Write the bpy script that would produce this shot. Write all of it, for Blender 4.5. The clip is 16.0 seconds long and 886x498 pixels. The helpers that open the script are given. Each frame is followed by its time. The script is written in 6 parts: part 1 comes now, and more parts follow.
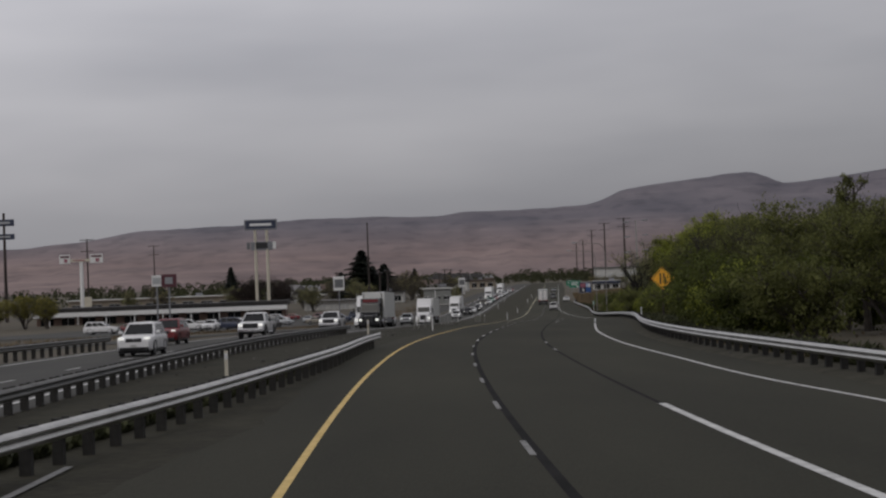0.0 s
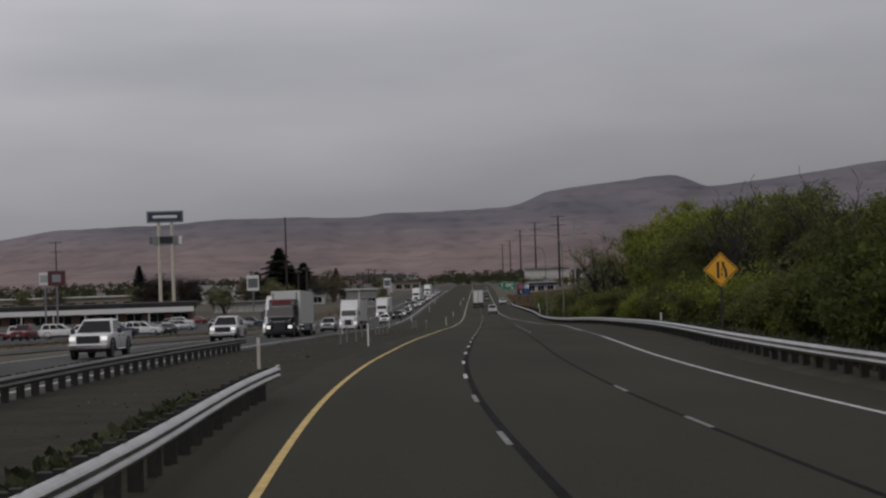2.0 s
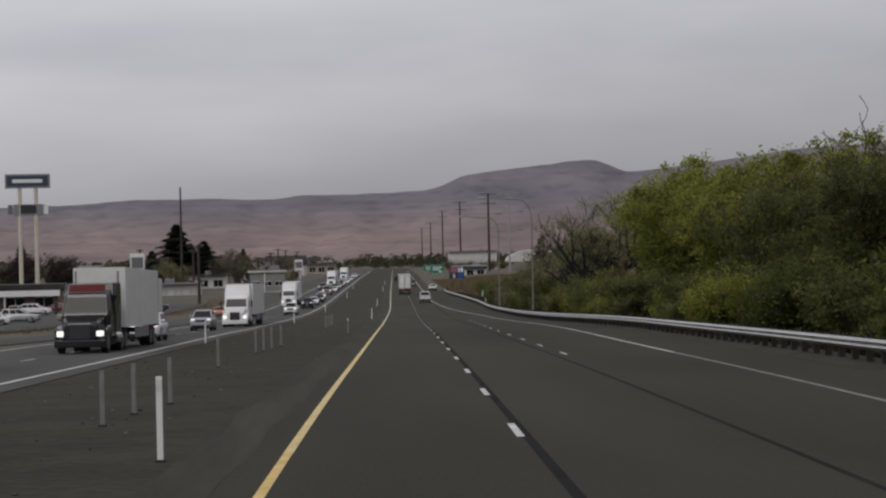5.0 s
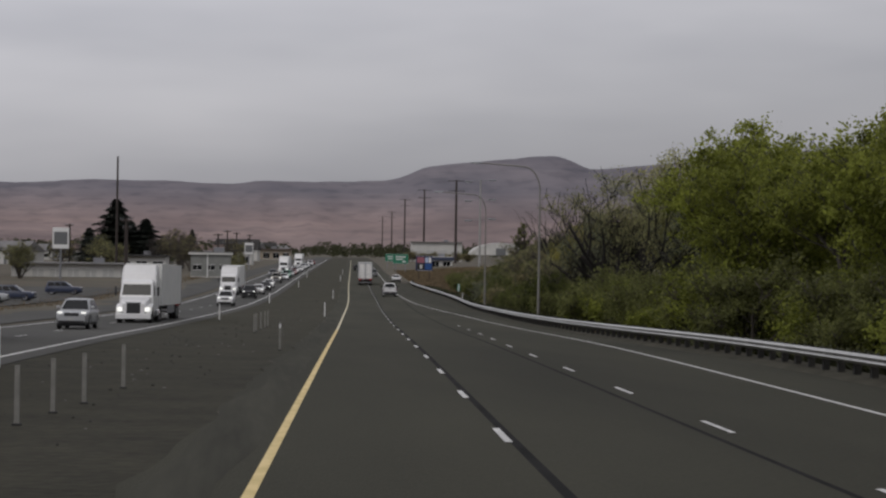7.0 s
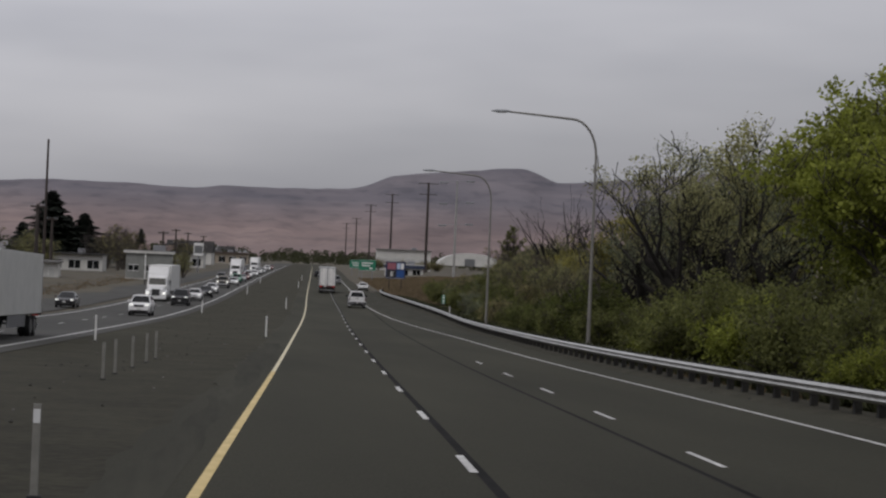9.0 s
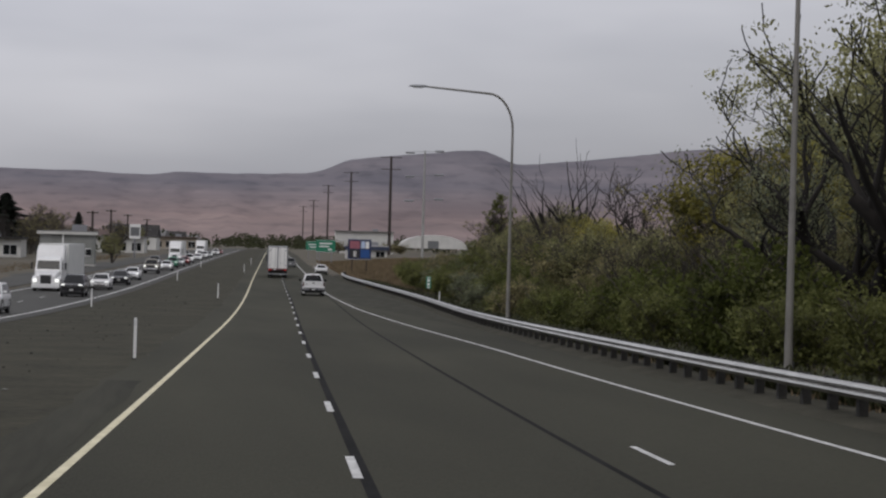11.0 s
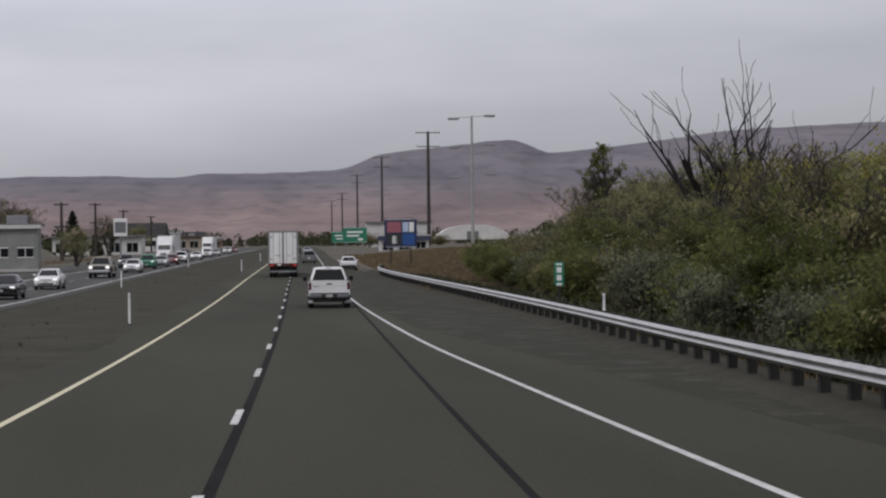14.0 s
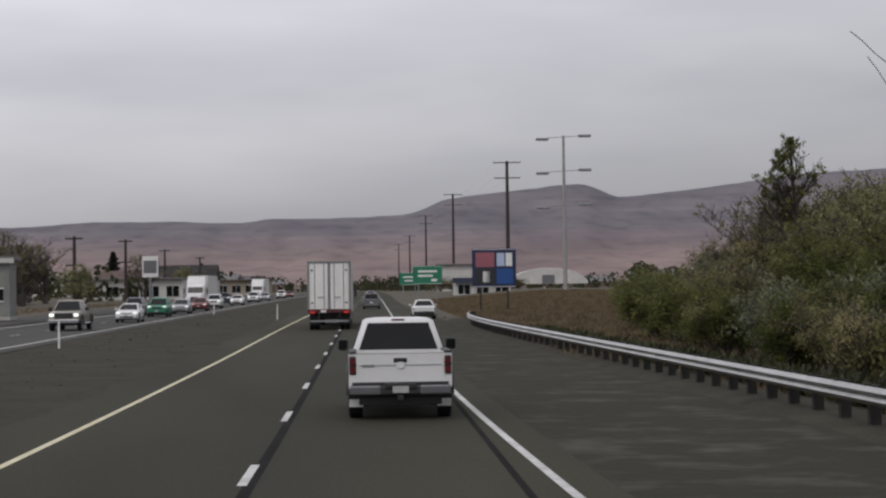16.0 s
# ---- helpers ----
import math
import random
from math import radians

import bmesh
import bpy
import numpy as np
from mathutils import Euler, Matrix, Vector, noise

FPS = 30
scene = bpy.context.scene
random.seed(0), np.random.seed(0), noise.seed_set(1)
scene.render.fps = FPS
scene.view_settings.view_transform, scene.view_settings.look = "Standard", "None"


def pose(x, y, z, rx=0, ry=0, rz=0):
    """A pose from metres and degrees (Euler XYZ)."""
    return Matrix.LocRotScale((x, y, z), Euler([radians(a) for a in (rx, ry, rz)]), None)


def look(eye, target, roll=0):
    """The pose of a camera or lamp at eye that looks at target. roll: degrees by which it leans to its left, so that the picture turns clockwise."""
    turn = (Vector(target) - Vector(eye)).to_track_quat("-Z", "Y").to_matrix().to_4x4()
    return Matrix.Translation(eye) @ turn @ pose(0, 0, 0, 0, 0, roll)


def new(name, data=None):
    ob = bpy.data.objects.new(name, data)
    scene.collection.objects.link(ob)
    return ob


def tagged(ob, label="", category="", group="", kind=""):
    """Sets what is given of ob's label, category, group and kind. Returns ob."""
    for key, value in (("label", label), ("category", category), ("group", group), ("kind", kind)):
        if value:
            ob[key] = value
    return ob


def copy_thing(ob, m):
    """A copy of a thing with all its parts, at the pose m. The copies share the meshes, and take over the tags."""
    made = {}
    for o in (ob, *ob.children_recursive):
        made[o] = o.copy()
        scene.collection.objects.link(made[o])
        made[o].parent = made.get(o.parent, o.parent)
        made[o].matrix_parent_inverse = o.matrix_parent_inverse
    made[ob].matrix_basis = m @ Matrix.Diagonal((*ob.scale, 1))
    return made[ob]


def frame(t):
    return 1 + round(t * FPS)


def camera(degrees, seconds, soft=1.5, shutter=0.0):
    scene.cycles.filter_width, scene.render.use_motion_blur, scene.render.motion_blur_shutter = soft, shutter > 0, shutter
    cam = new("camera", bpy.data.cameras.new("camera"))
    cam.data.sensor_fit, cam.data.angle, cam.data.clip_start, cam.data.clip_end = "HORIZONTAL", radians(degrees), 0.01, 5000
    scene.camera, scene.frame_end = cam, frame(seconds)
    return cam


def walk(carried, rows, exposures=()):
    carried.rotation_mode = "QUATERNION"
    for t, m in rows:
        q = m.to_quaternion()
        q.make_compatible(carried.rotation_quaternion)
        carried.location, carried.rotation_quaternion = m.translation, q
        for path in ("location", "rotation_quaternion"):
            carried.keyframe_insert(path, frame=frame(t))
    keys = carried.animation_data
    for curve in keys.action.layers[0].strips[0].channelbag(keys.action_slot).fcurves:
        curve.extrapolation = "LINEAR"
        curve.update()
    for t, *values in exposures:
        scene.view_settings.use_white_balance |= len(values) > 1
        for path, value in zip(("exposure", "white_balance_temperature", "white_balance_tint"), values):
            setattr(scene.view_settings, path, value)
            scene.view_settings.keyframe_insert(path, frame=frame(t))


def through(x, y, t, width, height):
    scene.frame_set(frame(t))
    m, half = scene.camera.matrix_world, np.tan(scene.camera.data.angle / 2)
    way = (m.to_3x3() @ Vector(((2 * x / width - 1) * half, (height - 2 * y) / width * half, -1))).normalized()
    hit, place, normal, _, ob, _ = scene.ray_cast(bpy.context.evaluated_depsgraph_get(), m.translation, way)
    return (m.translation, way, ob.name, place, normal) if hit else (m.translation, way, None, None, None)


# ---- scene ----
# ---- camera and its drive ----
cam = camera(26.35, 16.0, 2.3)


def heading(x, y, z, yaw, pitch, roll):
    """A pose from a place, a compass turn to the right of +y, an upward tilt and a lean, in degrees."""
    a, b = radians(yaw), radians(pitch)
    way = Vector((math.sin(a) * math.cos(b), math.cos(a) * math.cos(b), math.sin(b)))
    return look((x, y, z), Vector((x, y, z)) + 50 * way, roll)


PATH = [
    (0.0, 0.000, -0.000, 1.442, -0.000, 0.745, -2.120),
    (0.5, -0.442, 11.917, 1.234, 0.749, 0.660, -2.095),
    (1.0, -0.765, 23.866, 1.024, 1.258, 0.591, -1.972),
    (1.5, -1.032, 36.137, 0.888, 1.777, 0.575, -1.924),
    (2.0, -1.138, 48.832, 0.757, 2.392, 0.731, -1.819),
    (2.5, -1.070, 61.318, 0.625, 2.868, 0.753, -1.974),
    (3.0, -0.920, 73.582, 0.486, 3.381, 0.606, -2.167),
    (3.5, -0.659, 85.624, 0.345, 3.806, 0.462, -1.903),
    (4.0, -0.258, 97.616, 0.198, 4.275, 0.285, -1.690),
    (4.5, 0.201, 109.701, 0.036, 4.634, 0.243, -1.696),
    (5.0, 0.717, 121.877, -0.141, 4.945, 0.200, -1.270),
    (5.5, 1.289, 134.108, -0.334, 5.223, 0.175, -0.718),
    (6.0, 1.920, 146.354, -0.544, 5.506, 0.141, -0.131),
    (6.5, 2.608, 158.578, -0.772, 5.830, 0.074, 0.403),
    (7.0, 3.353, 170.779, -1.018, 6.195, -0.028, 0.883),
    (7.5, 4.108, 183.173, -1.287, 6.429, 0.105, 1.610),
    (8.0, 4.896, 195.954, -1.574, 6.607, 0.331, 2.458),
    (8.5, 5.762, 209.267, -1.870, 6.903, 0.249, 2.635),
    (9.0, 6.821, 222.493, -2.163, 7.315, 0.350, 2.450),
    (9.5, 7.909, 235.603, -2.465, 7.736, 0.313, 1.740),
    (10.0, 9.026, 248.594, -2.775, 8.117, 0.173, 1.628),
    (10.5, 10.180, 261.515, -3.086, 8.421, 0.010, 1.612),
    (11.0, 11.380, 274.413, -3.394, 8.598, -0.084, 1.567),
    (11.5, 12.637, 287.335, -3.690, 8.590, 0.063, 1.600),
    (12.0, 13.950, 300.281, -3.976, 8.413, 0.210, 1.009),
    (12.5, 15.199, 313.337, -4.244, 8.168, 0.403, 0.380),
    (13.0, 16.386, 326.663, -4.501, 7.980, 0.349, 0.050),
    (13.5, 17.582, 340.114, -4.745, 7.626, 0.046, -0.170),
    (14.0, 18.754, 353.557, -4.980, 7.640, -0.275, -0.700),
    (14.5, 19.866, 366.911, -5.200, 7.024, 0.554, -0.721),
    (15.0, 20.837, 380.202, -5.387, 6.496, 0.695, -0.708),
    (15.5, 21.759, 393.877, -5.529, 6.160, 0.940, -0.650),
    (16.0, 22.652, 407.768, -5.626, 5.639, 1.140, -0.770),]
walk(cam, [(t, heading(*row)) for t, *row in PATH],
     exposures=[(0, -0.2, 6600, 10), (1.5, -0.26, 6600, 10), (2.7, -0.28, 6600, 10), (3.6, 0.1, 6600, 10), (4, 0.17, 6600, 10), (7, 0.14, 6600, 10), (9, 0.1, 6560, 10), (11, 0.3, 6480, 10), (12, 0.4, 6390, 11), (13.5, 0.4, 6390, 11), (15, 0.37, 6480, 10), (16, 0.34, 6560, 10)])

# ---- world and light: a high overcast ----
SUN_TURN, SUN_HIGH = radians(205), radians(48)
world = bpy.data.worlds.new("overcast_sky")
scene.world = world
world.use_nodes = True
wn, wl = world.node_tree.nodes, world.node_tree.links
wn.clear()
w_out, w_bg = wn.new("ShaderNodeOutputWorld"), wn.new("ShaderNodeBackground")
w_sky = wn.new("ShaderNodeTexSky")
w_sky.sky_type, w_sky.sun_disc = "NISHITA", False
w_sky.sun_elevation, w_sky.sun_rotation = SUN_HIGH, SUN_TURN
w_sky.dust_density, w_sky.air_density = 3.0, 1.0
w_co, w_map = wn.new("ShaderNodeTexCoord"), wn.new("ShaderNodeMapping")
w_map.inputs["Scale"].default_value = (2.0, 2.0, 9.0)
w_noise = wn.new("ShaderNodeTexNoise")
w_noise.inputs["Scale"].default_value, w_noise.inputs["Detail"].default_value = 1.9, 3.5
w_noise.inputs["Roughness"].default_value = 0.48
w_ramp = wn.new("ShaderNodeValToRGB")
w_ramp.color_ramp.elements[0].position, w_ramp.color_ramp.elements[1].position = 0.28, 0.72
w_ramp.color_ramp.elements[0].color = (3.44, 3.46, 3.81, 1)
w_ramp.color_ramp.elements[1].color = (4.69, 4.66, 4.99, 1)
w_sep, w_high = wn.new("ShaderNodeSeparateXYZ"), wn.new("ShaderNodeMapRange")
w_high.inputs["From Min"].default_value, w_high.inputs["From Max"].default_value = 0.02, 0.16
w_high.inputs["To Min"].default_value, w_high.inputs["To Max"].default_value = 0.73, 1.37
w_side = wn.new("ShaderNodeMapRange")
w_side.inputs["From Min"].default_value, w_side.inputs["From Max"].default_value = -0.3, 0.4
w_side.inputs["To Min"].default_value, w_side.inputs["To Max"].default_value = 1.17, 0.78
w_both = wn.new("ShaderNodeMath")
w_both.operation = "MULTIPLY"
w_mul = wn.new("ShaderNodeVectorMath")
w_mul.operation = "SCALE"
w_mix = wn.new("ShaderNodeMix")
w_mix.data_type = "RGBA"
w_mix.inputs["Factor"].default_value = 0.94
wl.new(w_co.outputs["Generated"], w_map.inputs["Vector"])
wl.new(w_map.outputs["Vector"], w_noise.inputs["Vector"])
wl.new(w_noise.outputs["Fac"], w_ramp.inputs["Fac"])
wl.new(w_co.outputs["Generated"], w_sep.inputs["Vector"])
wl.new(w_sep.outputs["Z"], w_high.inputs["Value"])
wl.new(w_ramp.outputs["Color"], w_mul.inputs[0])
wl.new(w_sep.outputs["X"], w_side.inputs["Value"])
wl.new(w_high.outputs["Result"], w_both.inputs[0])
wl.new(w_side.outputs["Result"], w_both.inputs[1])
wl.new(w_both.outputs["Value"], w_mul.inputs["Scale"])
wl.new(w_sky.outputs["Color"], w_mix.inputs["A"])
wl.new(w_mul.outputs["Vector"], w_mix.inputs["B"])
wl.new(w_mix.outputs["Result"], w_bg.inputs["Color"])
w_bg.inputs["Strength"].default_value = 0.1
wl.new(w_bg.outputs["Background"], w_out.inputs["Surface"])

sun = new("sun", bpy.data.lights.new("sun", "SUN"))
sun.data.energy, sun.data.angle, sun.data.color = 0.5, radians(25), (1.0, 0.96, 0.9)
sun.matrix_basis = look((math.sin(SUN_TURN) * math.cos(SUN_HIGH) * 100, math.cos(SUN_TURN) * math.cos(SUN_HIGH) * 100, math.sin(SUN_HIGH) * 100), (0, 0, 0))


# ---- materials ----
def material(name, low, high, rough=0.8, size=1.0, fine=12.0, bump=0.0, metal=0.0, gloss=0.5, stretch=(1, 1, 1), each=0.0, grain=0.35, cut=(0.3, 0.7)):
    """A surface that varies between two colours at two scales (metres), with an optional relief and a tone of its own per object."""
    m = bpy.data.materials.new(name)
    m.use_nodes = True
    n, l = m.node_tree.nodes, m.node_tree.links
    b = n["Principled BSDF"]
    co, mp = n.new("ShaderNodeTexCoord"), n.new("ShaderNodeMapping")
    mp.inputs["Scale"].default_value = stretch
    l.new(co.outputs["Object"], mp.inputs["Vector"])
    big, small = n.new("ShaderNodeTexNoise"), n.new("ShaderNodeTexNoise")
    big.inputs["Scale"].default_value, big.inputs["Detail"].default_value = 1.0 / size, 4
    small.inputs["Scale"].default_value, small.inputs["Detail"].default_value = fine, 3
    for t in (big, small):
        l.new(mp.outputs["Vector"], t.inputs["Vector"])
    f = n.new("ShaderNodeMix")
    f.data_type = "FLOAT"
    f.inputs["Factor"].default_value = grain
    l.new(big.outputs["Fac"], f.inputs["A"])
    l.new(small.outputs["Fac"], f.inputs["B"])
    r = n.new("ShaderNodeMapRange")
    r.inputs["From Min"].default_value, r.inputs["From Max"].default_value = cut
    l.new(f.outputs["Result"], r.inputs["Value"])
    c = n.new("ShaderNodeMix")
    c.data_type = "RGBA"
    c.inputs["A"].default_value, c.inputs["B"].default_value = (*low, 1), (*high, 1)
    l.new(r.outputs["Result"], c.inputs["Factor"])
    out = c.outputs["Result"]
    if each:
        info, mr, hs = n.new("ShaderNodeObjectInfo"), n.new("ShaderNodeMapRange"), n.new("ShaderNodeHueSaturation")
        mr.inputs["To Min"].default_value, mr.inputs["To Max"].default_value = 1 - each, 1 + each
        l.new(info.outputs["Random"], mr.inputs["Value"])
        l.new(mr.outputs["Result"], hs.inputs["Value"])
        l.new(out, hs.inputs["Color"])
        out = hs.outputs["Color"]
    l.new(out, b.inputs["Base Color"])
    b.inputs["Roughness"].default_value, b.inputs["Metallic"].default_value = rough, metal
    b.inputs["Specular IOR Level"].default_value = gloss
    if bump:
        bp = n.new("ShaderNodeBump")
        bp.inputs["Strength"].default_value, bp.inputs["Distance"].default_value = bump, 0.05
        l.new(small.outputs["Fac"], bp.inputs["Height"])
        l.new(bp.outputs["Normal"], b.inputs["Normal"])
    return m


def plain(name, colour, rough=0.5, metal=0.0, gloss=0.5, vary=0.12):
    """Paint, plastic, rubber, metal: one colour with a little dirt on it."""
    low = tuple(max(0.0, v * (1 - vary)) for v in colour)
    high = tuple(min(1.0, v * (1 + vary)) for v in colour)
    return material(name, low, high, rough, 0.7, 9.0, 0, metal, gloss)


def leaf_material(name, low, high, through=0.5):
    m = bpy.data.materials.new(name)
    m.use_nodes = True
    n, l = m.node_tree.nodes, m.node_tree.links
    b, out = n["Principled BSDF"], n["Material Output"]
    geo, info = n.new("ShaderNodeNewGeometry"), n.new("ShaderNodeObjectInfo")
    c, hs, mr = n.new("ShaderNodeMix"), n.new("ShaderNodeHueSaturation"), n.new("ShaderNodeMapRange")
    c.data_type = "RGBA"
    c.inputs["A"].default_value, c.inputs["B"].default_value = (*low, 1), (*high, 1)
    even = n.new("ShaderNodeMapRange")
    even.inputs["To Min"].default_value, even.inputs["To Max"].default_value = 0.2, 0.8
    l.new(geo.outputs["Random Per Island"], even.inputs["Value"])
    l.new(even.outputs["Result"], c.inputs["Factor"])
    mr.inputs["To Min"].default_value, mr.inputs["To Max"].default_value = 0.84, 1.18
    l.new(info.outputs["Random"], mr.inputs["Value"])
    # bright and shaded clumps of foliage, painted into the leaf colour by noise
    tc, spray, clump_shade, both = n.new("ShaderNodeTexCoord"), n.new("ShaderNodeTexNoise"), n.new("ShaderNodeMapRange"), n.new("ShaderNodeMath")
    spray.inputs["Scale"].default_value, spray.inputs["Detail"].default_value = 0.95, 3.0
    clump_shade.inputs["From Min"].default_value, clump_shade.inputs["From Max"].default_value = 0.32, 0.68
    clump_shade.inputs["To Min"].default_value, clump_shade.inputs["To Max"].default_value = 0.42, 1.65
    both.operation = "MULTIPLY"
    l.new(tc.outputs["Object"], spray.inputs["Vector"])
    l.new(spray.outputs["Fac"], clump_shade.inputs["Value"])
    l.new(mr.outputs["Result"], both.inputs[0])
    l.new(clump_shade.outputs["Result"], both.inputs[1])
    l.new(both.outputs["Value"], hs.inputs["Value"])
    l.new(c.outputs["Result"], hs.inputs["Color"])
    tr, mx = n.new("ShaderNodeBsdfTranslucent"), n.new("ShaderNodeMixShader")
    l.new(hs.outputs["Color"], b.inputs["Base Color"])
    l.new(hs.outputs["Color"], tr.inputs["Color"])
    b.inputs["Roughness"].default_value, b.inputs["Specular IOR Level"].default_value = 0.7, 0.25
    mx.inputs["Fac"].default_value = through
    l.new(b.outputs["BSDF"], mx.inputs[1])
    l.new(tr.outputs["BSDF"], mx.inputs[2])
    l.new(mx.outputs["Shader"], out.inputs["Surface"])
    return m


def hill_material():
    """Bare hills: pinkish soil low down, bluer grey towards the crest, broken by ledges and patches of brush."""
    m = bpy.data.materials.new("dry_brush_hill")
    m.use_nodes = True
    n, l = m.node_tree.nodes, m.node_tree.links
    b = n["Principled BSDF"]
    co = n.new("ShaderNodeTexCoord")

    def field(stretch, scale, detail, low, high):
        mp, t, r = n.new("ShaderNodeMapping"), n.new("ShaderNodeTexNoise"), n.new("ShaderNodeMapRange")
        mp.inputs["Scale"].default_value = stretch
        t.inputs["Scale"].default_value, t.inputs["Detail"].default_value = scale, detail
        r.inputs["From Min"].default_value, r.inputs["From Max"].default_value = low, high
        l.new(co.outputs["Object"], mp.inputs["Vector"])
        l.new(mp.outputs["Vector"], t.inputs["Vector"])
        l.new(t.outputs["Fac"], r.inputs["Value"])
        return r.outputs["Result"]

    def blend(kind, fac, a, c):
        x = n.new("ShaderNodeMix")
        x.data_type, x.blend_type = "RGBA", kind
        for key, v in (("Factor", fac), ("A", a), ("B", c)):
            if isinstance(v, (tuple, float)):
                x.inputs[key].default_value = v
            else:
                l.new(v, x.inputs[key])
        return x.outputs["Result"]
    patches = field((1, 0.5, 2.2), 0.0042, 5, 0.36, 0.64)
    ledges = field((0.35, 0.35, 22), 0.0030, 4, 0.38, 0.64)
    brush = field((1, 0.4, 3), 0.021, 4, 0.50, 0.66)
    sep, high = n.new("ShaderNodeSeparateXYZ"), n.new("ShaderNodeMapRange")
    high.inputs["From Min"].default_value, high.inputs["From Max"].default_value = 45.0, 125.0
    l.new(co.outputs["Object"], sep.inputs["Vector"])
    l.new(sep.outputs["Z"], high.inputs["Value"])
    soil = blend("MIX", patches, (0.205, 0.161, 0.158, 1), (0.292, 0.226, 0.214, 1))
    crest_grey = blend("MIX", patches, (0.150, 0.143, 0.162, 1), (0.208, 0.190, 0.206, 1))
    base = blend("MIX", high.outputs["Result"], soil, crest_grey)
    banded = blend("MULTIPLY", 0.34, base, blend("MIX", ledges, (0.70, 0.70, 0.74, 1), (1.20, 1.16, 1.12, 1)))
    l.new(blend("MULTIPLY", 0.6, banded, blend("MIX", brush, (1.06, 1.06, 1.06, 1), (0.72, 0.74, 0.76, 1))), b.inputs["Base Color"])
    b.inputs["Roughness"].default_value, b.inputs["Specular IOR Level"].default_value = 0.98, 0.05
    return m


def lamp_material(name, colour, strength):
    m = plain(name, colour, 0.3)
    b = m.node_tree.nodes["Principled BSDF"]
    b.inputs["Emission Color"].default_value, b.inputs["Emission Strength"].default_value = (*colour, 1), strength
    return m


M_ASPHALT = material("asphalt_worn", (0.0218, 0.0216, 0.0148), (0.0486, 0.0474, 0.0326), 0.9, 5.0, 28.0, 0.25, gloss=0.15, stretch=(1, 0.16, 1))


def paler_farther_on(m, start, end, gain):
    """A paler stretch of the same surface past a place along the road."""
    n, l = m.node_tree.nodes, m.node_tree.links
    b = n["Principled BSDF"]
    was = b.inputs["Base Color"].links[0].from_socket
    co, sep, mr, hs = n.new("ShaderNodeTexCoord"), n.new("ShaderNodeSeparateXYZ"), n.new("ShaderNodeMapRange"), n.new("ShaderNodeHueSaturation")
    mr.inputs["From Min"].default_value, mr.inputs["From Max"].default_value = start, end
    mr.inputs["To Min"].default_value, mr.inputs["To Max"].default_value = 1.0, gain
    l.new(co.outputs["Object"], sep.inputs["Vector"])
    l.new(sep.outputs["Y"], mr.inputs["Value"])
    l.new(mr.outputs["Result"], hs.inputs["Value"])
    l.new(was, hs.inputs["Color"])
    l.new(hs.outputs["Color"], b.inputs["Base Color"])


paler_farther_on(M_ASPHALT, 250, 335, 1.22)
M_ASPHALT_OLD = material("asphalt_grey", (0.050, 0.050, 0.047), (0.085, 0.083, 0.076), 0.9, 4.0, 24.0, 0.25, gloss=0.2, stretch=(1, 0.2, 1))
M_SEAM = material("joint_sealant", (0.010, 0.010, 0.010), (0.026, 0.026, 0.026), 0.95, 2.0, 14.0, gloss=0.05)
M_WHITE_LINE = material("white_road_paint", (0.36, 0.36, 0.35), (0.72, 0.72, 0.70), 0.7, 0.5, 9.0)
M_FAINT_LINE = material("worn_road_paint", (0.09, 0.09, 0.09), (0.30, 0.30, 0.29), 0.75, 0.4, 7.0)
M_YELLOW_LINE = material("yellow_road_paint", (0.50, 0.34, 0.09), (0.74, 0.54, 0.20), 0.7, 0.6, 9.0)
M_YELLOW_PALE = material("faded_yellow_road_paint", (0.50, 0.38, 0.14), (0.76, 0.60, 0.29), 0.7, 0.6, 9.0)
M_YELLOW_WORN = material("worn_yellow_road_paint", (0.52, 0.47, 0.30), (0.77, 0.71, 0.51), 0.7, 0.6, 9.0)
M_GRAVEL = material("median_gravel", (0.0165, 0.0160, 0.0106), (0.050, 0.0470, 0.0318), 0.95, 2.2, 4.0, 0.5, gloss=0.15, grain=0.5)
paler_farther_on(M_GRAVEL, 230, 330, 1.3)
M_VERGE = material("verge_gravel", (0.032, 0.0308, 0.0228), (0.074, 0.070, 0.054), 0.95, 1.6, 9.0, 0.4, gloss=0.1)
M_GROUND = material("dry_ground", (0.048, 0.041, 0.026), (0.100, 0.082, 0.052), 0.95, 14.0, 1.3, 0.4)
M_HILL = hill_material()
M_STEEL = material("galvanised_steel", (0.37, 0.368, 0.352), (0.60, 0.592, 0.566), 0.34, 1.2, 7.0, 0, 1.0, each=0.06)
M_POST = material("weathered_timber_post", (0.010, 0.0095, 0.0085), (0.032, 0.030, 0.026), 0.9, 0.3, 12.0, 0.3, each=0.25)
M_DULL_STEEL = material("dark_rail_steel", (0.085, 0.085, 0.08), (0.16, 0.16, 0.15), 0.6, 1.2, 7.0, 0, 0.3)
M_CHIP = plain("pale_litter", (0.15, 0.147, 0.135), 0.8)
M_POLE = material("creosoted_pole", (0.030, 0.024, 0.022), (0.062, 0.048, 0.042), 0.9, 1.0, 9.0, 0.2, stretch=(1, 1, 0.1))
M_CONCRETE = material("pale_concrete", (0.34, 0.33, 0.31), (0.50, 0.49, 0.46), 0.85, 1.5, 9.0, 0.2)
M_LAMP_POLE = material("weathered_lamp_steel", (0.16, 0.152, 0.138), (0.25, 0.24, 0.222), 0.55, 1.2, 7.0, 0, 0.3)
M_MAST = material("weathered_pale_mast", (0.26, 0.26, 0.25), (0.38, 0.375, 0.36), 0.6, 1.5, 9.0, 0.0, 0.3)
